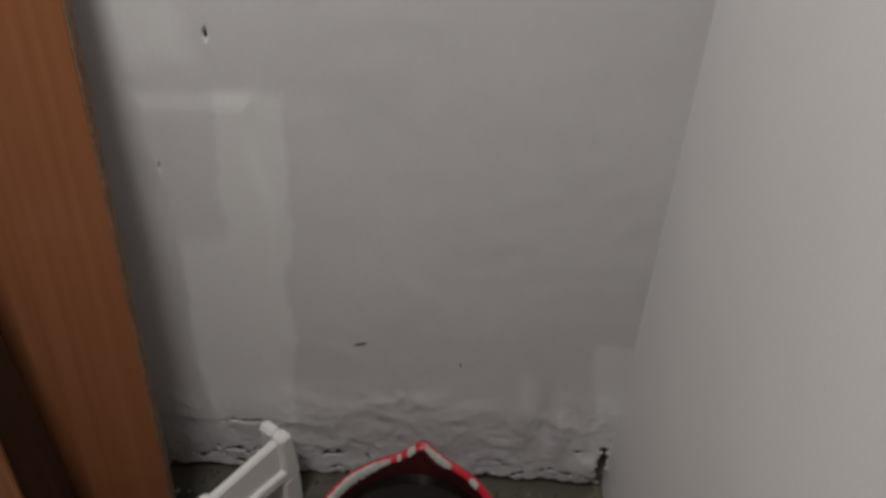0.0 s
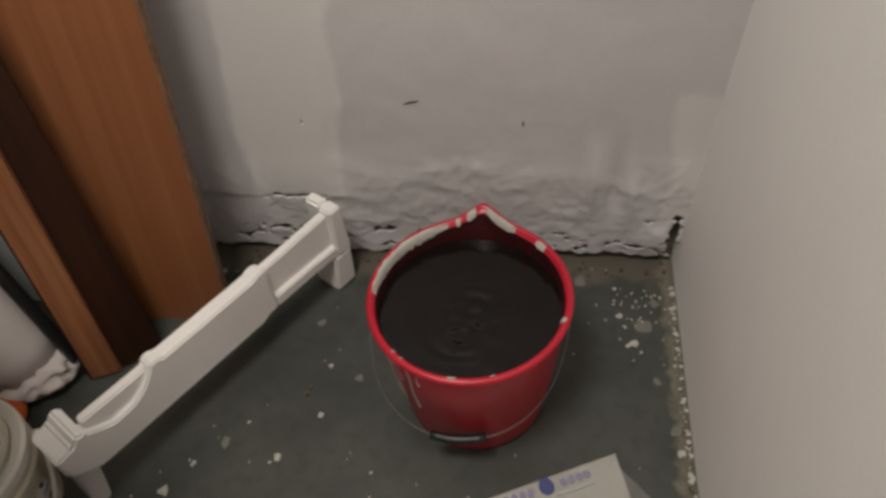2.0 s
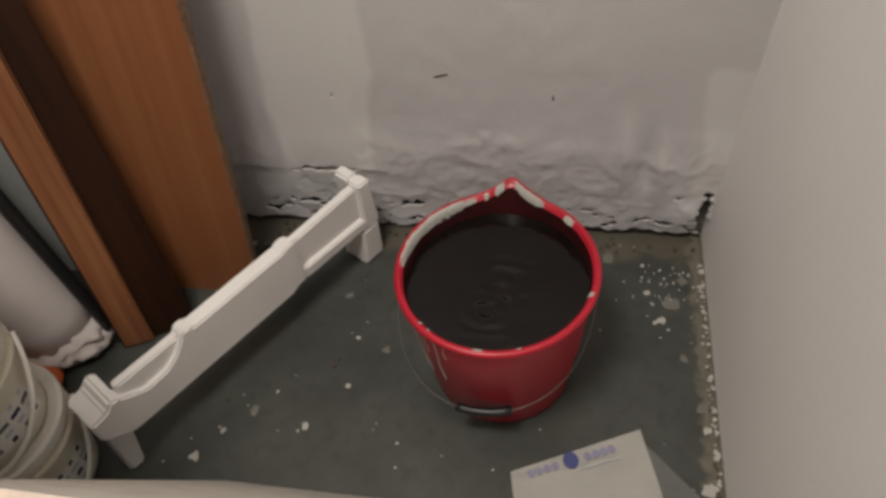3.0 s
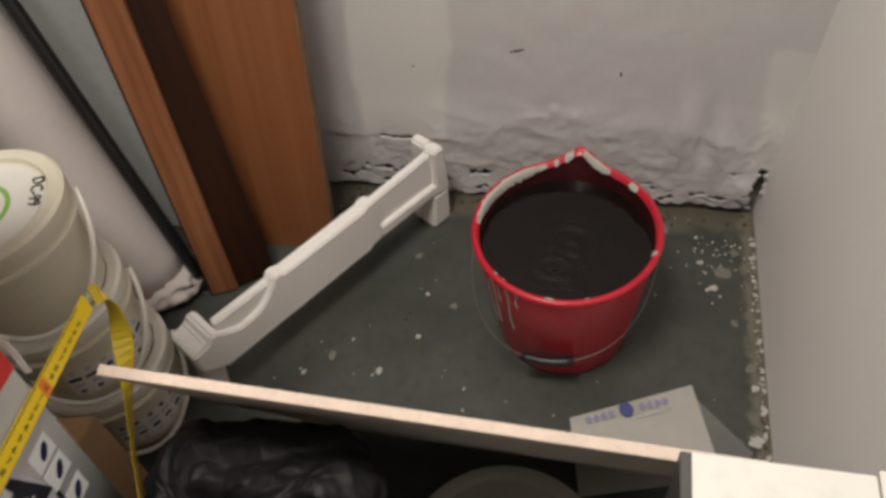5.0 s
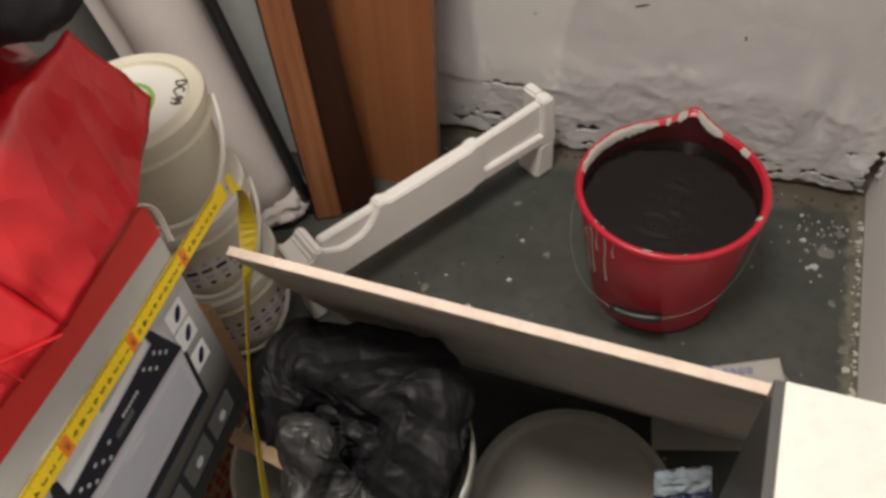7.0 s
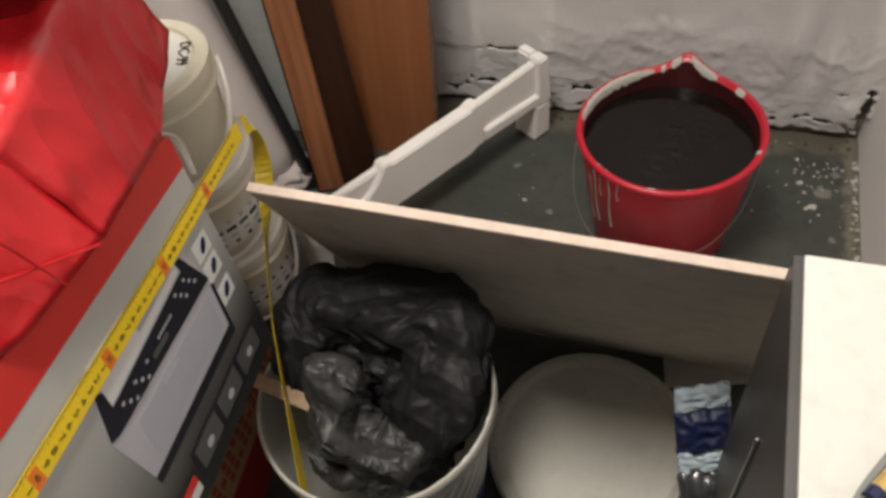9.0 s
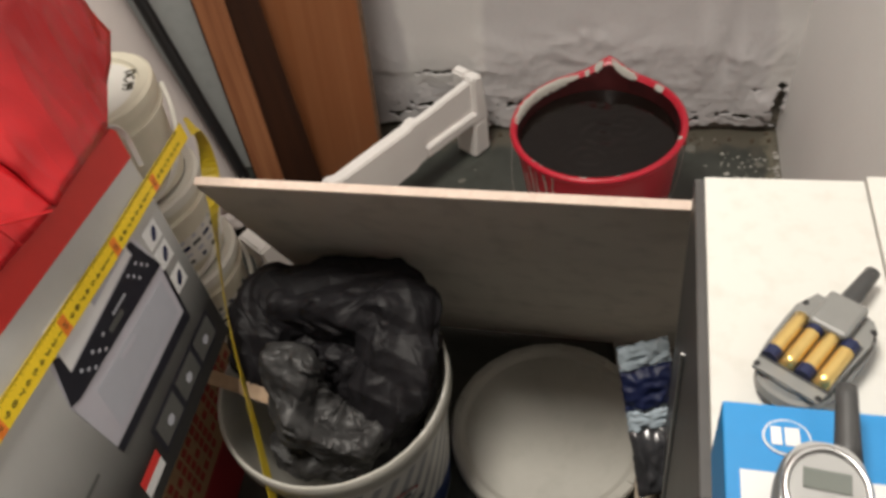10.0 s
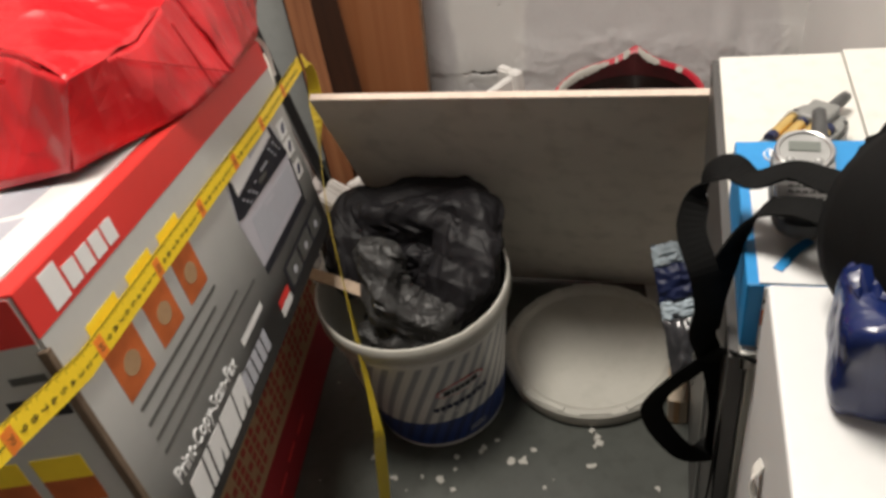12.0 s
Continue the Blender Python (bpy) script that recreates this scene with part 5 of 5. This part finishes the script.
# ---- loose lid on the floor ----
def loose_lid():
    t = thing("round_cover", pose(0.0250, 0.365, 0.0), "dusty off-white round plastic cover lying flat on the floor", "cover")
    part("disc", lathe([(0, 0.020), (0.05, 0.0202), (0.118, 0.020), (0.122, 0.0225), (0.126, 0.026), (0.137, 0.0265), (0.1395, 0.023), (0.1395, 0.012), (0.1375, 0.010), (0.1370, 0.001), (0.1355, 0.0), (0.134, 0.002), (0.133, 0.016), (0.0, 0.017)], 96), M_DUST, t, smooth=False)
    for k in range(12):
        a = k * 30 + 8
        o = part("rim_tab", block((-0.024, -0.0045, 0), (0.022, 0.0040, 0.0036), 0.0010), M_DUST, t)
        o.matrix_local = pose(0.1310 * math.cos(math.radians(a)), 0.1310 * math.sin(math.radians(a)), 0.0258, 0, 0, a + 90)
    return t


loose_lid()


# ---- packet and small carton between lid and unit ----
M_PAPERB = mat("buff_card", (0.42, 0.35, 0.27), 0.85, var=0.1, fine=120)
small = thing("small_carton", pose(0.148, 0.262, 0.0), "small buff cardboard box on the floor", "carton")
part("body", block((-0.004, -0.014, 0), (0.024, 0.050, 0.052), 0.002), M_PAPERB, small)
part("tape_strip", block((0.004, -0.0152, 0.0), (0.012, -0.0142, 0.052)), M_CARTB, small)
PZ = Vector((-0.181, 0.551, 0.815)).normalized()
PX = Vector((0.92, 0.38, -0.06))
PX = (PX - PZ * PX.dot(PZ)).normalized()
pk = thing("packet", frame_of(Vector((0.1323, 0.2833, 0.1847)), PX, PZ.cross(PX), PZ), "torn blue and white paper packet standing on a small box", "packet")


def pillow(w, h, d, seed, z0=0.0):
    bm = bmesh.new()
    nx, nz = 24, 30
    grid = {}
    for s in (-1, 1):
        for i in range(nx + 1):
            for j in range(nz + 1):
                u, v = i / nx, j / nz
                th = d * (1 - (2 * u - 1) ** 4) * (1 - (2 * v - 1) ** 6) * 0.5
                n = noise.noise(Vector((u * 5 + seed, v * 6, s * 2.0)))
                grid[s, i, j] = bm.verts.new((w * u, s * (th + 0.0005) + 0.006 * n, z0 + h * v + 0.003 * noise.noise(Vector((u * 9, seed, 0)))))
        for i in range(nx):
            for j in range(nz):
                q = [grid[s, i, j], grid[s, i + 1, j], grid[s, i + 1, j + 1], grid[s, i, j + 1]]
                bm.faces.new(q)
    bmesh.ops.remove_doubles(bm, verts=bm.verts[:], dist=0.0012)
    return bm


part("packet_sack", pillow(0.050, 0.085, 0.024, 6, -0.087), M_FILM, pk, "shiny clear wrapping below the band", smooth=True)
part("packet_foot", pillow(0.056, 0.026, 0.012, 1, -0.004), M_PALEB, pk, "pale blue lower part", smooth=True)
part("packet_band", pillow(0.060, 0.052, 0.018, 2, 0.019), M_NAVY, pk, "navy blue printed band", smooth=True)
part("packet_top", pillow(0.060, 0.030, 0.009, 3, 0.070), M_PALEB, pk, "torn pale blue top", smooth=True)


# ---- blue box on the units ----
def blue_box():
    t = thing("blue_box", pose(0.179, -0.090, 0.0), "flat bright blue and white cardboard box lying on a white unit", "box")
    z0, z1 = 0.5655, 0.6235
    part("body", block((0, 0, z0), (0.193, 0.153, z1), 0.0015), M_BLUE, t)
    top = part("white_top", block((0.007, 0.001, z1 + 0.0003), (0.192, 0.114, z1 + 0.0012)), M_PRW, t, "white printed top")
    mark = part("oval_mark", prism(oval(0.030, 0.134, 0.0115, 0.0100, 26), z1 + 0.0004, z1 + 0.001), M_PRW, t, "white ring mark")
    part("blue_gap", prism(oval(0.030, 0.134, 0.0105, 0.0090, 26), z1 + 0.0012, z1 + 0.0016), M_BLUE, mark)
    for x0, w in ((0.0225, 0.005), (0.029, 0.007)):
        part("white_bar", block((x0, 0.129, z1 + 0.0017), (x0 + w, 0.139, z1 + 0.0021)), M_PRW, mark)
    for k in range(6):
        part("pale_bar", block((0.100 + 0.013 * k, 0.124, z1 + 0.0004), (0.110 + 0.013 * k, 0.130, z1 + 0.0009)), M_PALEB, t)
    br = smooth_path([(0.018, 0.012, z1 + 0.0018), (0.030, 0.030, z1 + 0.0018), (0.040, 0.040, z1 + 0.0018)], 6)
    part("blue_stroke", ribbon(br, [Vector((1, -1, 0))] * len(br), 0.006, 0.0006), M_BLUE, top)
    end = part("end_print", block((0.010, -0.0012, z0 + 0.002), (0.192, -0.0003, z1 - 0.001)), M_PRW, t, "white end with an orange stripe")
    part("orange_stripe", block((0.010, -0.0022, z0 + 0.024), (0.192, -0.0015, z0 + 0.038)), M_PRO, end)
    part("dark_line", block((0.010, -0.0022, z0 + 0.044), (0.192, -0.0015, z0 + 0.047)), M_PRK, end)
    return t


blue_box()


# ---- two hand radios ----
def radio_body(w, l, d, waist=0.86):
    pts = []
    n = 48
    for i in range(n):
        a = 2 * math.pi * i / n
        x, y = math.cos(a), math.sin(a)
        sx = abs(x) ** 0.72 * (1 if x > 0 else -1)
        sy = abs(y) ** 0.62 * (1 if y > 0 else -1)
        k = waist + (1 - waist) * (1 + sy) / 2
        pts.append((w / 2 * sx * k, l / 2 * sy))
    bm = prism(pts, 0, d)
    bmesh.ops.recalc_face_normals(bm, faces=bm.faces[:])
    edges = [e for e in bm.edges if abs(e.verts[0].co.z - e.verts[1].co.z) < 1e-6]
    bmesh.ops.bevel(bm, geom=edges, offset=d * 0.28, segments=3, affect="EDGES")
    return bm


M_RCASE = mat("grey_radio_case", (0.22, 0.22, 0.21), 0.42, var=0.08, fine=80, amount=0.15)


def open_radio():
    t = thing("hand_radio", Matrix.Translation((0.2390, 0.131, 0.5655)) @ pose(0, 0, 0, 0, 0, -34) @ Matrix.Scale(0.9, 4), "silver-grey hand radio lying face down, battery bay open", "hand radio", "hand radios")
    part("case", radio_body(0.060, 0.096, 0.022), M_RCASE, t, smooth=False)
    part("back_frame", prism([(-0.0225, -0.041), (0.0225, -0.041), (0.0265, 0.020), (0.020, 0.038), (-0.020, 0.038), (-0.0265, 0.020)], 0.0205, 0.0236), M_RCASE, t)
    part("bay_floor", prism([(-0.023, -0.032), (0.023, -0.032), (0.024, 0.014), (-0.024, 0.014)], 0.0238, 0.0242), M_DGREYP, t)
    for k in range(4):
        x = -0.0172 + 0.0115 * k
        cell = part("battery", tube([Vector((x, -0.030 + 0.042 * i / 6, 0.0252)) for i in range(7)], 0.0053, 14), M_GOLD, t, "gold wrapped battery", smooth=True)
        y = -0.0305 if k % 2 == 0 else 0.0115
        part("blue_end", tube([Vector((x, y, 0.0252)), Vector((x, y + (0.008 if k % 2 == 0 else -0.008), 0.0252))], 0.0056, 14), M_NAVY, cell)
    part("clip_plate", block((-0.013, 0.008, 0.0238), (0.014, 0.040, 0.033), 0.003), M_RCASE, t, "belt clip plate")
    for x, y in ((-0.022, 0.026), (0.023, 0.030), (-0.021, -0.038), (0.021, -0.038)):
        part("screw_hole", lathe([(0, 0.0), (0.0022, 0), (0.0022, 0.0016), (0, 0.0016)], 12), M_BLACK, t).location = (x, y, 0.0222)
    part("antenna", tube([Vector((-0.003, 0.038 + 0.050 * i / 6, 0.012)) for i in range(7)], 0.0078, 14, lambda s: 1 - 0.3 * s), M_DGREYP, t, "stubby dark antenna", smooth=True)
    return t


def front_radio():
    t = thing("hand_radio", Matrix.Translation((0.2150, -0.014, 0.6290)) @ pose(0, 0, 0, 5, 0, -5) @ Matrix.Scale(0.78, 4), "silver hand radio lying face up on a blue box", "hand radio", "hand radios")
    part("case", radio_body(0.054, 0.108, 0.030), M_DGREYP, t, "dark grey case")
    part("front", radio_body(0.050, 0.104, 0.008), M_SILV, t, "silver front").location = (0, 0, 0.0275)
    ring = lathe([(0.0195, 0.036), (0.0215, 0.0385), (0.0235, 0.0365), (0.0235, 0.034), (0.0195, 0.034)], 40, True)
    for v in ring.verts:
        v.co.y *= 1.15
    part("ring", ring, M_METAL, t, "polished oval ring", smooth=True).location = (0, 0.022, 0)
    part("screen", block((-0.0125, 0.022, 0.0355), (0.0125, 0.034, 0.0366), 0.0004), M_LCD, t, "grey liquid crystal screen")
    for x, y, r in ((-0.011, 0.011, 0.0035), (0.011, 0.011, 0.0035), (0, 0.006, 0.0045), (-0.009, 0.0, 0.003), (0.009, 0.0, 0.003)):
        part("button", lathe([(0, 0.0375), (r * 0.8, 0.0372), (r, 0.0362), (r, 0.035)], 16), M_SILV, t, smooth=True).location = (x, y, 0)
    for i in range(4):
        for k in range(5):
            part("speaker_slot", block((-0.0125 + 0.0055 * k, -0.016 - 0.0065 * i, 0.0355), (-0.0085 + 0.0055 * k, -0.0142 - 0.0065 * i, 0.0362)), M_BLACK, t)
    part("antenna", tube([Vector((0.015, 0.050 + 0.050 * i / 6, 0.016)) for i in range(7)], 0.0080, 14, lambda s: 1 - 0.22 * s), M_DGREYP, t, "stubby dark antenna", smooth=True)
    return t


open_radio()
front_radio()


# ---- white carton with a torn side, blue packet, black bag ----
def torn_carton():
    t = thing("white_carton", pose(0.189, -0.098, 0.0), "tall plain white carton with a torn scar on its side", "carton")
    part("body", block((0.0, -0.42, 0.0), (0.150, 0.0, 0.633), 0.0025), M_PRW, t)
    scar = []
    for k in range(13):
        z = 0.55 - 0.010 * k
        w = 0.004 * math.sin(math.pi * (k + 0.6) / 13.2) + 0.0008 * noise.noise(Vector((k, 3, 1)))
        scar.append((-0.078 - 0.0030 * k + 0.002 * noise.noise(Vector((k * 1.7, 0, 0))), z, max(0.0008, w)))
    bm = bmesh.new()
    rows = [(bm.verts.new((-0.0008, y - w, z)), bm.verts.new((-0.0016, y, z)), bm.verts.new((-0.0008, y + w, z))) for y, z, w in scar]
    for a, b in zip(rows, rows[1:]):
        for k in range(2):
            bm.faces.new((a[k], a[k + 1], b[k + 1], b[k]))
    part("torn_scar", bm, mat("torn_brown_paper", (0.22, 0.12, 0.09), 0.9, var=0.3, fine=250), t, "brown torn scar")
    fl = smooth_path([(-0.001, -0.076, 0.560), (-0.006, -0.080, 0.550), (-0.004, -0.086, 0.538)], 5)
    part("peeled_flap", ribbon(fl, [Vector((0.2, 0.8, 0.4))] * len(fl), 0.008, 0.0008), M_PAPER, t, "peeled white paper")
    return t


torn_carton()


def film_packet():
    """A bar-shaped pack wrapped in film, with a puckered seal along its top."""
    t = thing("film_packet", pose(0.208, -0.194, 0.6335, 0, 0, -6), "shiny dark blue plastic film packet on a white carton", "packet")
    bm = block((0, 0, 0), (0.105, 0.058, 0.064))
    bmesh.ops.subdivide_edges(bm, edges=bm.edges[:], cuts=14, use_grid_fill=True)
    for v in bm.verts:
        c = Vector((0.0525, 0.029, 0.032))
        p = v.co - c
        e = ((abs(p.x) / 0.0525) ** 9 + (abs(p.y) / 0.029) ** 7 + (abs(p.z) / 0.032) ** 7) ** (1 / 8)
        q = v.co * 38
        fold = 1 - 2 * abs(noise.noise(Vector((q.x + 0.6 * q.z, q.y - 0.4 * q.z, 0.5 * q.z))))
        v.co = c + p / max(e, 1.0) * (1 + 0.03 * fold + 0.02 * noise.noise(q * 0.6))
        v.co.z = max(v.co.z, 0.0003)
    part("film_body", bm, M_BLUEBAG, t, smooth=True)
    seal = [Vector((0.002 + 0.10 * k / 20, 0.030 + 0.003 * math.sin(k * 0.9), 0.066 + 0.0015 * noise.noise(Vector((k * 0.7, 1, 4))))) for k in range(21)]
    part("top_seal", ribbon(seal, [Vector((0.0, 0.8, 0.35 + 0.3 * math.sin(k * 1.3))) for k in range(21)], 0.016, 0.0006), M_BLUEBAG, t, "puckered film seal")
    return t


film_packet()


def camera_bag():
    t = thing("shoulder_bag", pose(0.292, -0.105, 0.62), "black nylon shoulder bag with hanging webbing straps", "bag")
    prof = [(0, -0.062), (0.040, -0.062), (0.054, -0.056), (0.060, -0.040), (0.063, 0.0), (0.062, 0.045), (0.0665, 0.047), (0.0665, 0.058), (0.061, 0.060), (0.055, 0.052), (0.050, 0.020), (0.0, 0.016)]
    b = part("pouch", lathe([(r * 1.08, z * 1.1) for r, z in prof], 44), M_NYLON, t, "round padded pouch", smooth=True)
    b.matrix_local = pose(-0.006, -0.030, 0.073, 66, 0, 24)
    bk = lump(0.058, 0.085, 0.060, 6, 0.16, 4, 1.4)
    for v in bk.verts:
        v.co.z = max(v.co.z, -0.040)
    o = part("soft_body", bk, M_NYLON, t, smooth=True)
    o.location = (0.026, 0.060, 0.046)
    fb = lump(0.040, 0.036, 0.034, 12, 0.22, 4, 1.6)
    o = part("front_flap", fb, M_NYLON, t, smooth=True)
    o.location = (-0.024, 0.030, 0.074)
    w = Matrix.Translation((-0.292, 0.105, -0.62))

    def strap(pts, across, label="", width=0.020):
        path = smooth_path([w @ Vector(p) for p in pts], 8)
        side = smooth_path([Vector(a) for a in across], 8)
        part("strap", ribbon(path, side, width, 0.0016), M_NYLON, t, label)

    # over the radio, down past the unit's edge and up again in a loop
    strap([(0.244, -0.090, 0.695), (0.224, -0.056, 0.676), (0.205, -0.033, 0.668), (0.183, -0.035, 0.662), (0.169, -0.022, 0.663), (0.156, -0.026, 0.655), (0.146, -0.050, 0.636), (0.155, -0.070, 0.612), (0.160, -0.066, 0.575), (0.158, -0.060, 0.540),
           (0.170, -0.058, 0.500), (0.176, -0.058, 0.445), (0.170, -0.060, 0.400), (0.148, -0.062, 0.398), (0.124, -0.060, 0.448), (0.146, -0.058, 0.490), (0.172, -0.064, 0.524), (0.186, -0.104, 0.570)],
          [(0.3, 1, 0.2), (0.5, 1, 0.1), (0.3, 1, 0), (0.2, 1, 0), (0.1, 0.9, 0.3), (0.3, 0.9, 0.3), (0.9, 0.4, 0), (0.9, 0.3, 0.2), (1, 0.2, 0), (1, 0.3, 0), (1, 0.2, 0), (0.9, 0.4, 0), (0.3, 0.3, 0.9), (0.3, 0.2, 0.9), (0.9, 0.4, 0.3), (0.3, 0.3, -0.9), (0.3, 0.4, -0.85), (0.3, 0.5, -0.8)], "black webbing strap in a loop", 0.019)
    strap([(0.262, -0.080, 0.690), (0.232, -0.084, 0.672), (0.205, -0.064, 0.664), (0.186, -0.052, 0.650), (0.172, -0.056, 0.622), (0.163, -0.064, 0.590), (0.160, -0.062, 0.550)],
          [(0.2, 1, 0), (0.2, 1, 0.1), (0.5, 0.9, 0.1), (0.6, 0.7, 0.2), (0.8, 0.5, 0.2), (1, 0.2, 0), (1, 0.2, 0)], "black webbing strap over the box", 0.018)
    strap([(0.176, -0.078, 0.520), (0.172, -0.090, 0.44), (0.165, -0.100, 0.34), (0.150, -0.105, 0.22), (0.130, -0.110, 0.10), (0.110, -0.10, 0.003)],
          [(0.2, 1, 0)] * 6, "black webbing strap trailing to the floor")
    strap([(0.318, -0.030, 0.712), (0.312, 0.025, 0.728), (0.325, 0.075, 0.732), (0.350, 0.105, 0.712), (0.366, 0.115, 0.650)], [(1, -0.2, 0.2), (1, -0.3, 0), (0.8, -0.6, 0), (0.5, -0.8, 0), (0.3, -0.9, 0)], "black webbing strap arching over the bag", 0.018)
    return t


camera_bag()


# ---- red gift bag and the dark bag on it ----
def red_bag():
    """A glossy paper bag lying on the carton; its folded foot faces the room."""
    t = thing("gift_bag", Matrix.Translation((-0.391, 0.1525, 0.6545)), "glossy red paper carrier bag lying on a printer carton", "paper bag")
    o0 = Vector((-0.40, 0.15, 0.66))
    pts = {"k1": (-0.352, 0.362, 0.668), "k2": (-0.322, 0.273, 0.632), "k3": (-0.294, 0.158, 0.650), "kb": (-0.288, 0.070, 0.662), "k4": (-0.322, -0.052, 0.685),
           "v5": (-0.296, -0.038, 0.756), "vm": (-0.305, 0.060, 0.735), "v6": (-0.320, 0.150, 0.738), "v7": (-0.330, 0.250, 0.765), "v8": (-0.338, 0.315, 0.770),
           "t5": (-0.42, 0.02, 0.765), "t6": (-0.46, 0.12, 0.790), "t7": (-0.47, 0.24, 0.805), "t8": (-0.46, 0.34, 0.790),
           "s5": (-0.56, 0.02, 0.72), "s6": (-0.60, 0.12, 0.72), "s7": (-0.60, 0.24, 0.71), "s8": (-0.56, 0.36, 0.69),
           "u5": (-0.55, 0.00, 0.640), "u6": (-0.60, 0.10, 0.625), "u7": (-0.60, 0.24, 0.60), "u8": (-0.55, 0.36, 0.60), "m8": (-0.44, 0.365, 0.625),
           "g2": (-0.430, -0.055, 0.662), "g4": (-0.56, -0.04, 0.640)}

    def sheet(quads, cuts, wave, extra=0.0):
        bm = bmesh.new()
        made = {}
        for q in quads:
            vs = []
            for n in q:
                if n not in made:
                    made[n] = bm.verts.new(Vector(pts[n]) - o0)
                vs.append(made[n])
            bm.faces.new(vs)
        bmesh.ops.recalc_face_normals(bm, faces=bm.faces[:])
        bmesh.ops.subdivide_edges(bm, edges=bm.edges[:], cuts=cuts, use_grid_fill=True)
        bm.normal_update()
        for v in bm.verts:
            p = v.co * 11
            w = p + Vector((noise.noise(p), noise.noise(p + Vector((3, 1, 2))), noise.noise(p + Vector((7, 5, 1))))) * 0.8
            v.co += v.normal * (wave * (1 - 2.4 * abs(noise.noise(w * 0.8))) + 0.4 * wave * noise.noise(p * 2.2) + extra)
        bmesh.ops.solidify(bm, geom=bm.faces[:], thickness=0.0006)
        return bm

    part("bag_side", sheet([("k3", "k2", "v7", "v6"), ("k2", "k1", "v8", "v7"), ("v5", "vm", "t6", "t5"), ("vm", "v6", "t7", "t6"), ("v6", "v7", "t8", "t7"), ("v7", "v8", "m8", "t8"), ("t5", "t6", "s6", "s5"), ("t6", "t7", "s7", "s6"),
                            ("t7", "t8", "s8", "s7"), ("s5", "s6", "u6", "u5"), ("s6", "s7", "u7", "u6"), ("s7", "s8", "u8", "u7"), ("t8", "m8", "u8", "s8")], 12, 0.0045), M_BAGR, t, "creased glossy red side", smooth=True)
    part("bag_foot", sheet([("k4", "kb", "vm", "v5"), ("kb", "k3", "v6", "vm")], 12, 0.0016), M_BAGR, t, "folded red foot with crossing creases", smooth=True)
    skin = [("k3", "k2", "v7", "v6"), ("k2", "k1", "v8", "v7"), ("v5", "vm", "t6", "t5"), ("vm", "v6", "t7", "t6"), ("v6", "v7", "t8", "t7"), ("v7", "v8", "m8", "t8"), ("k4", "kb", "vm", "v5"), ("kb", "k3", "v6", "vm"), ("k4", "v5", "t5", "g2"), ("g2", "t5", "s5", "g4")]
    part("lining", sheet(skin, 3, 0.0), M_BAGR, t, "plain red inner lining")
    part("side_gusset", sheet([("k4", "v5", "t5", "g2"), ("g2", "t5", "s5", "g4")], 12, 0.003), M_BAGR, t, "folded red side gusset", smooth=True)
    for a, b in (((-0.2915, 0.150, 0.655), (-0.3000, 0.020, 0.742)), ((-0.297, 0.098, 0.732), (-0.290, 0.112, 0.660))):
        pa, pb = Vector(a) - o0, Vector(b) - o0
        path = [pa.lerp(pb, k / 8) + Vector((0.004, 0, 0)) for k in range(9)]
        part("crease", tube(path, 0.0011, 6), M_BAGR, t)
    hd = smooth_path([Vector(p) - o0 for p in ((-0.322, -0.030, 0.762), (-0.318, -0.048, 0.782), (-0.328, -0.062, 0.792), (-0.343, -0.060, 0.778), (-0.350, -0.040, 0.758))], 6)
    part("cord_handle", tube(hd, 0.0020, 8), M_BAGR, t, "red twisted cord handle", smooth=True)
    return t


red_bag()
db = thing("dark_bag", pose(-0.400, 0.335, 0.8025), "shiny black plastic bag with a blue edge, on a red bag", "plastic bag")
o = part("bulk", crumple(0.110, 0.125, 0.080, 17, 0.24, 1.2, 0.4), M_BIN, db, smooth=True)
o.location = (0, 0, 0.055)
o = part("blue_edge", crumple(0.018, 0.100, 0.012, 21, 0.10, 0.9, 0.3), M_NAVY, db, "dark blue folded edge", smooth=True)
o.matrix_local = Matrix.Translation((0.094, 0.035, 0.016)) @ pose(0, 0, 0, 0, 20, 0)
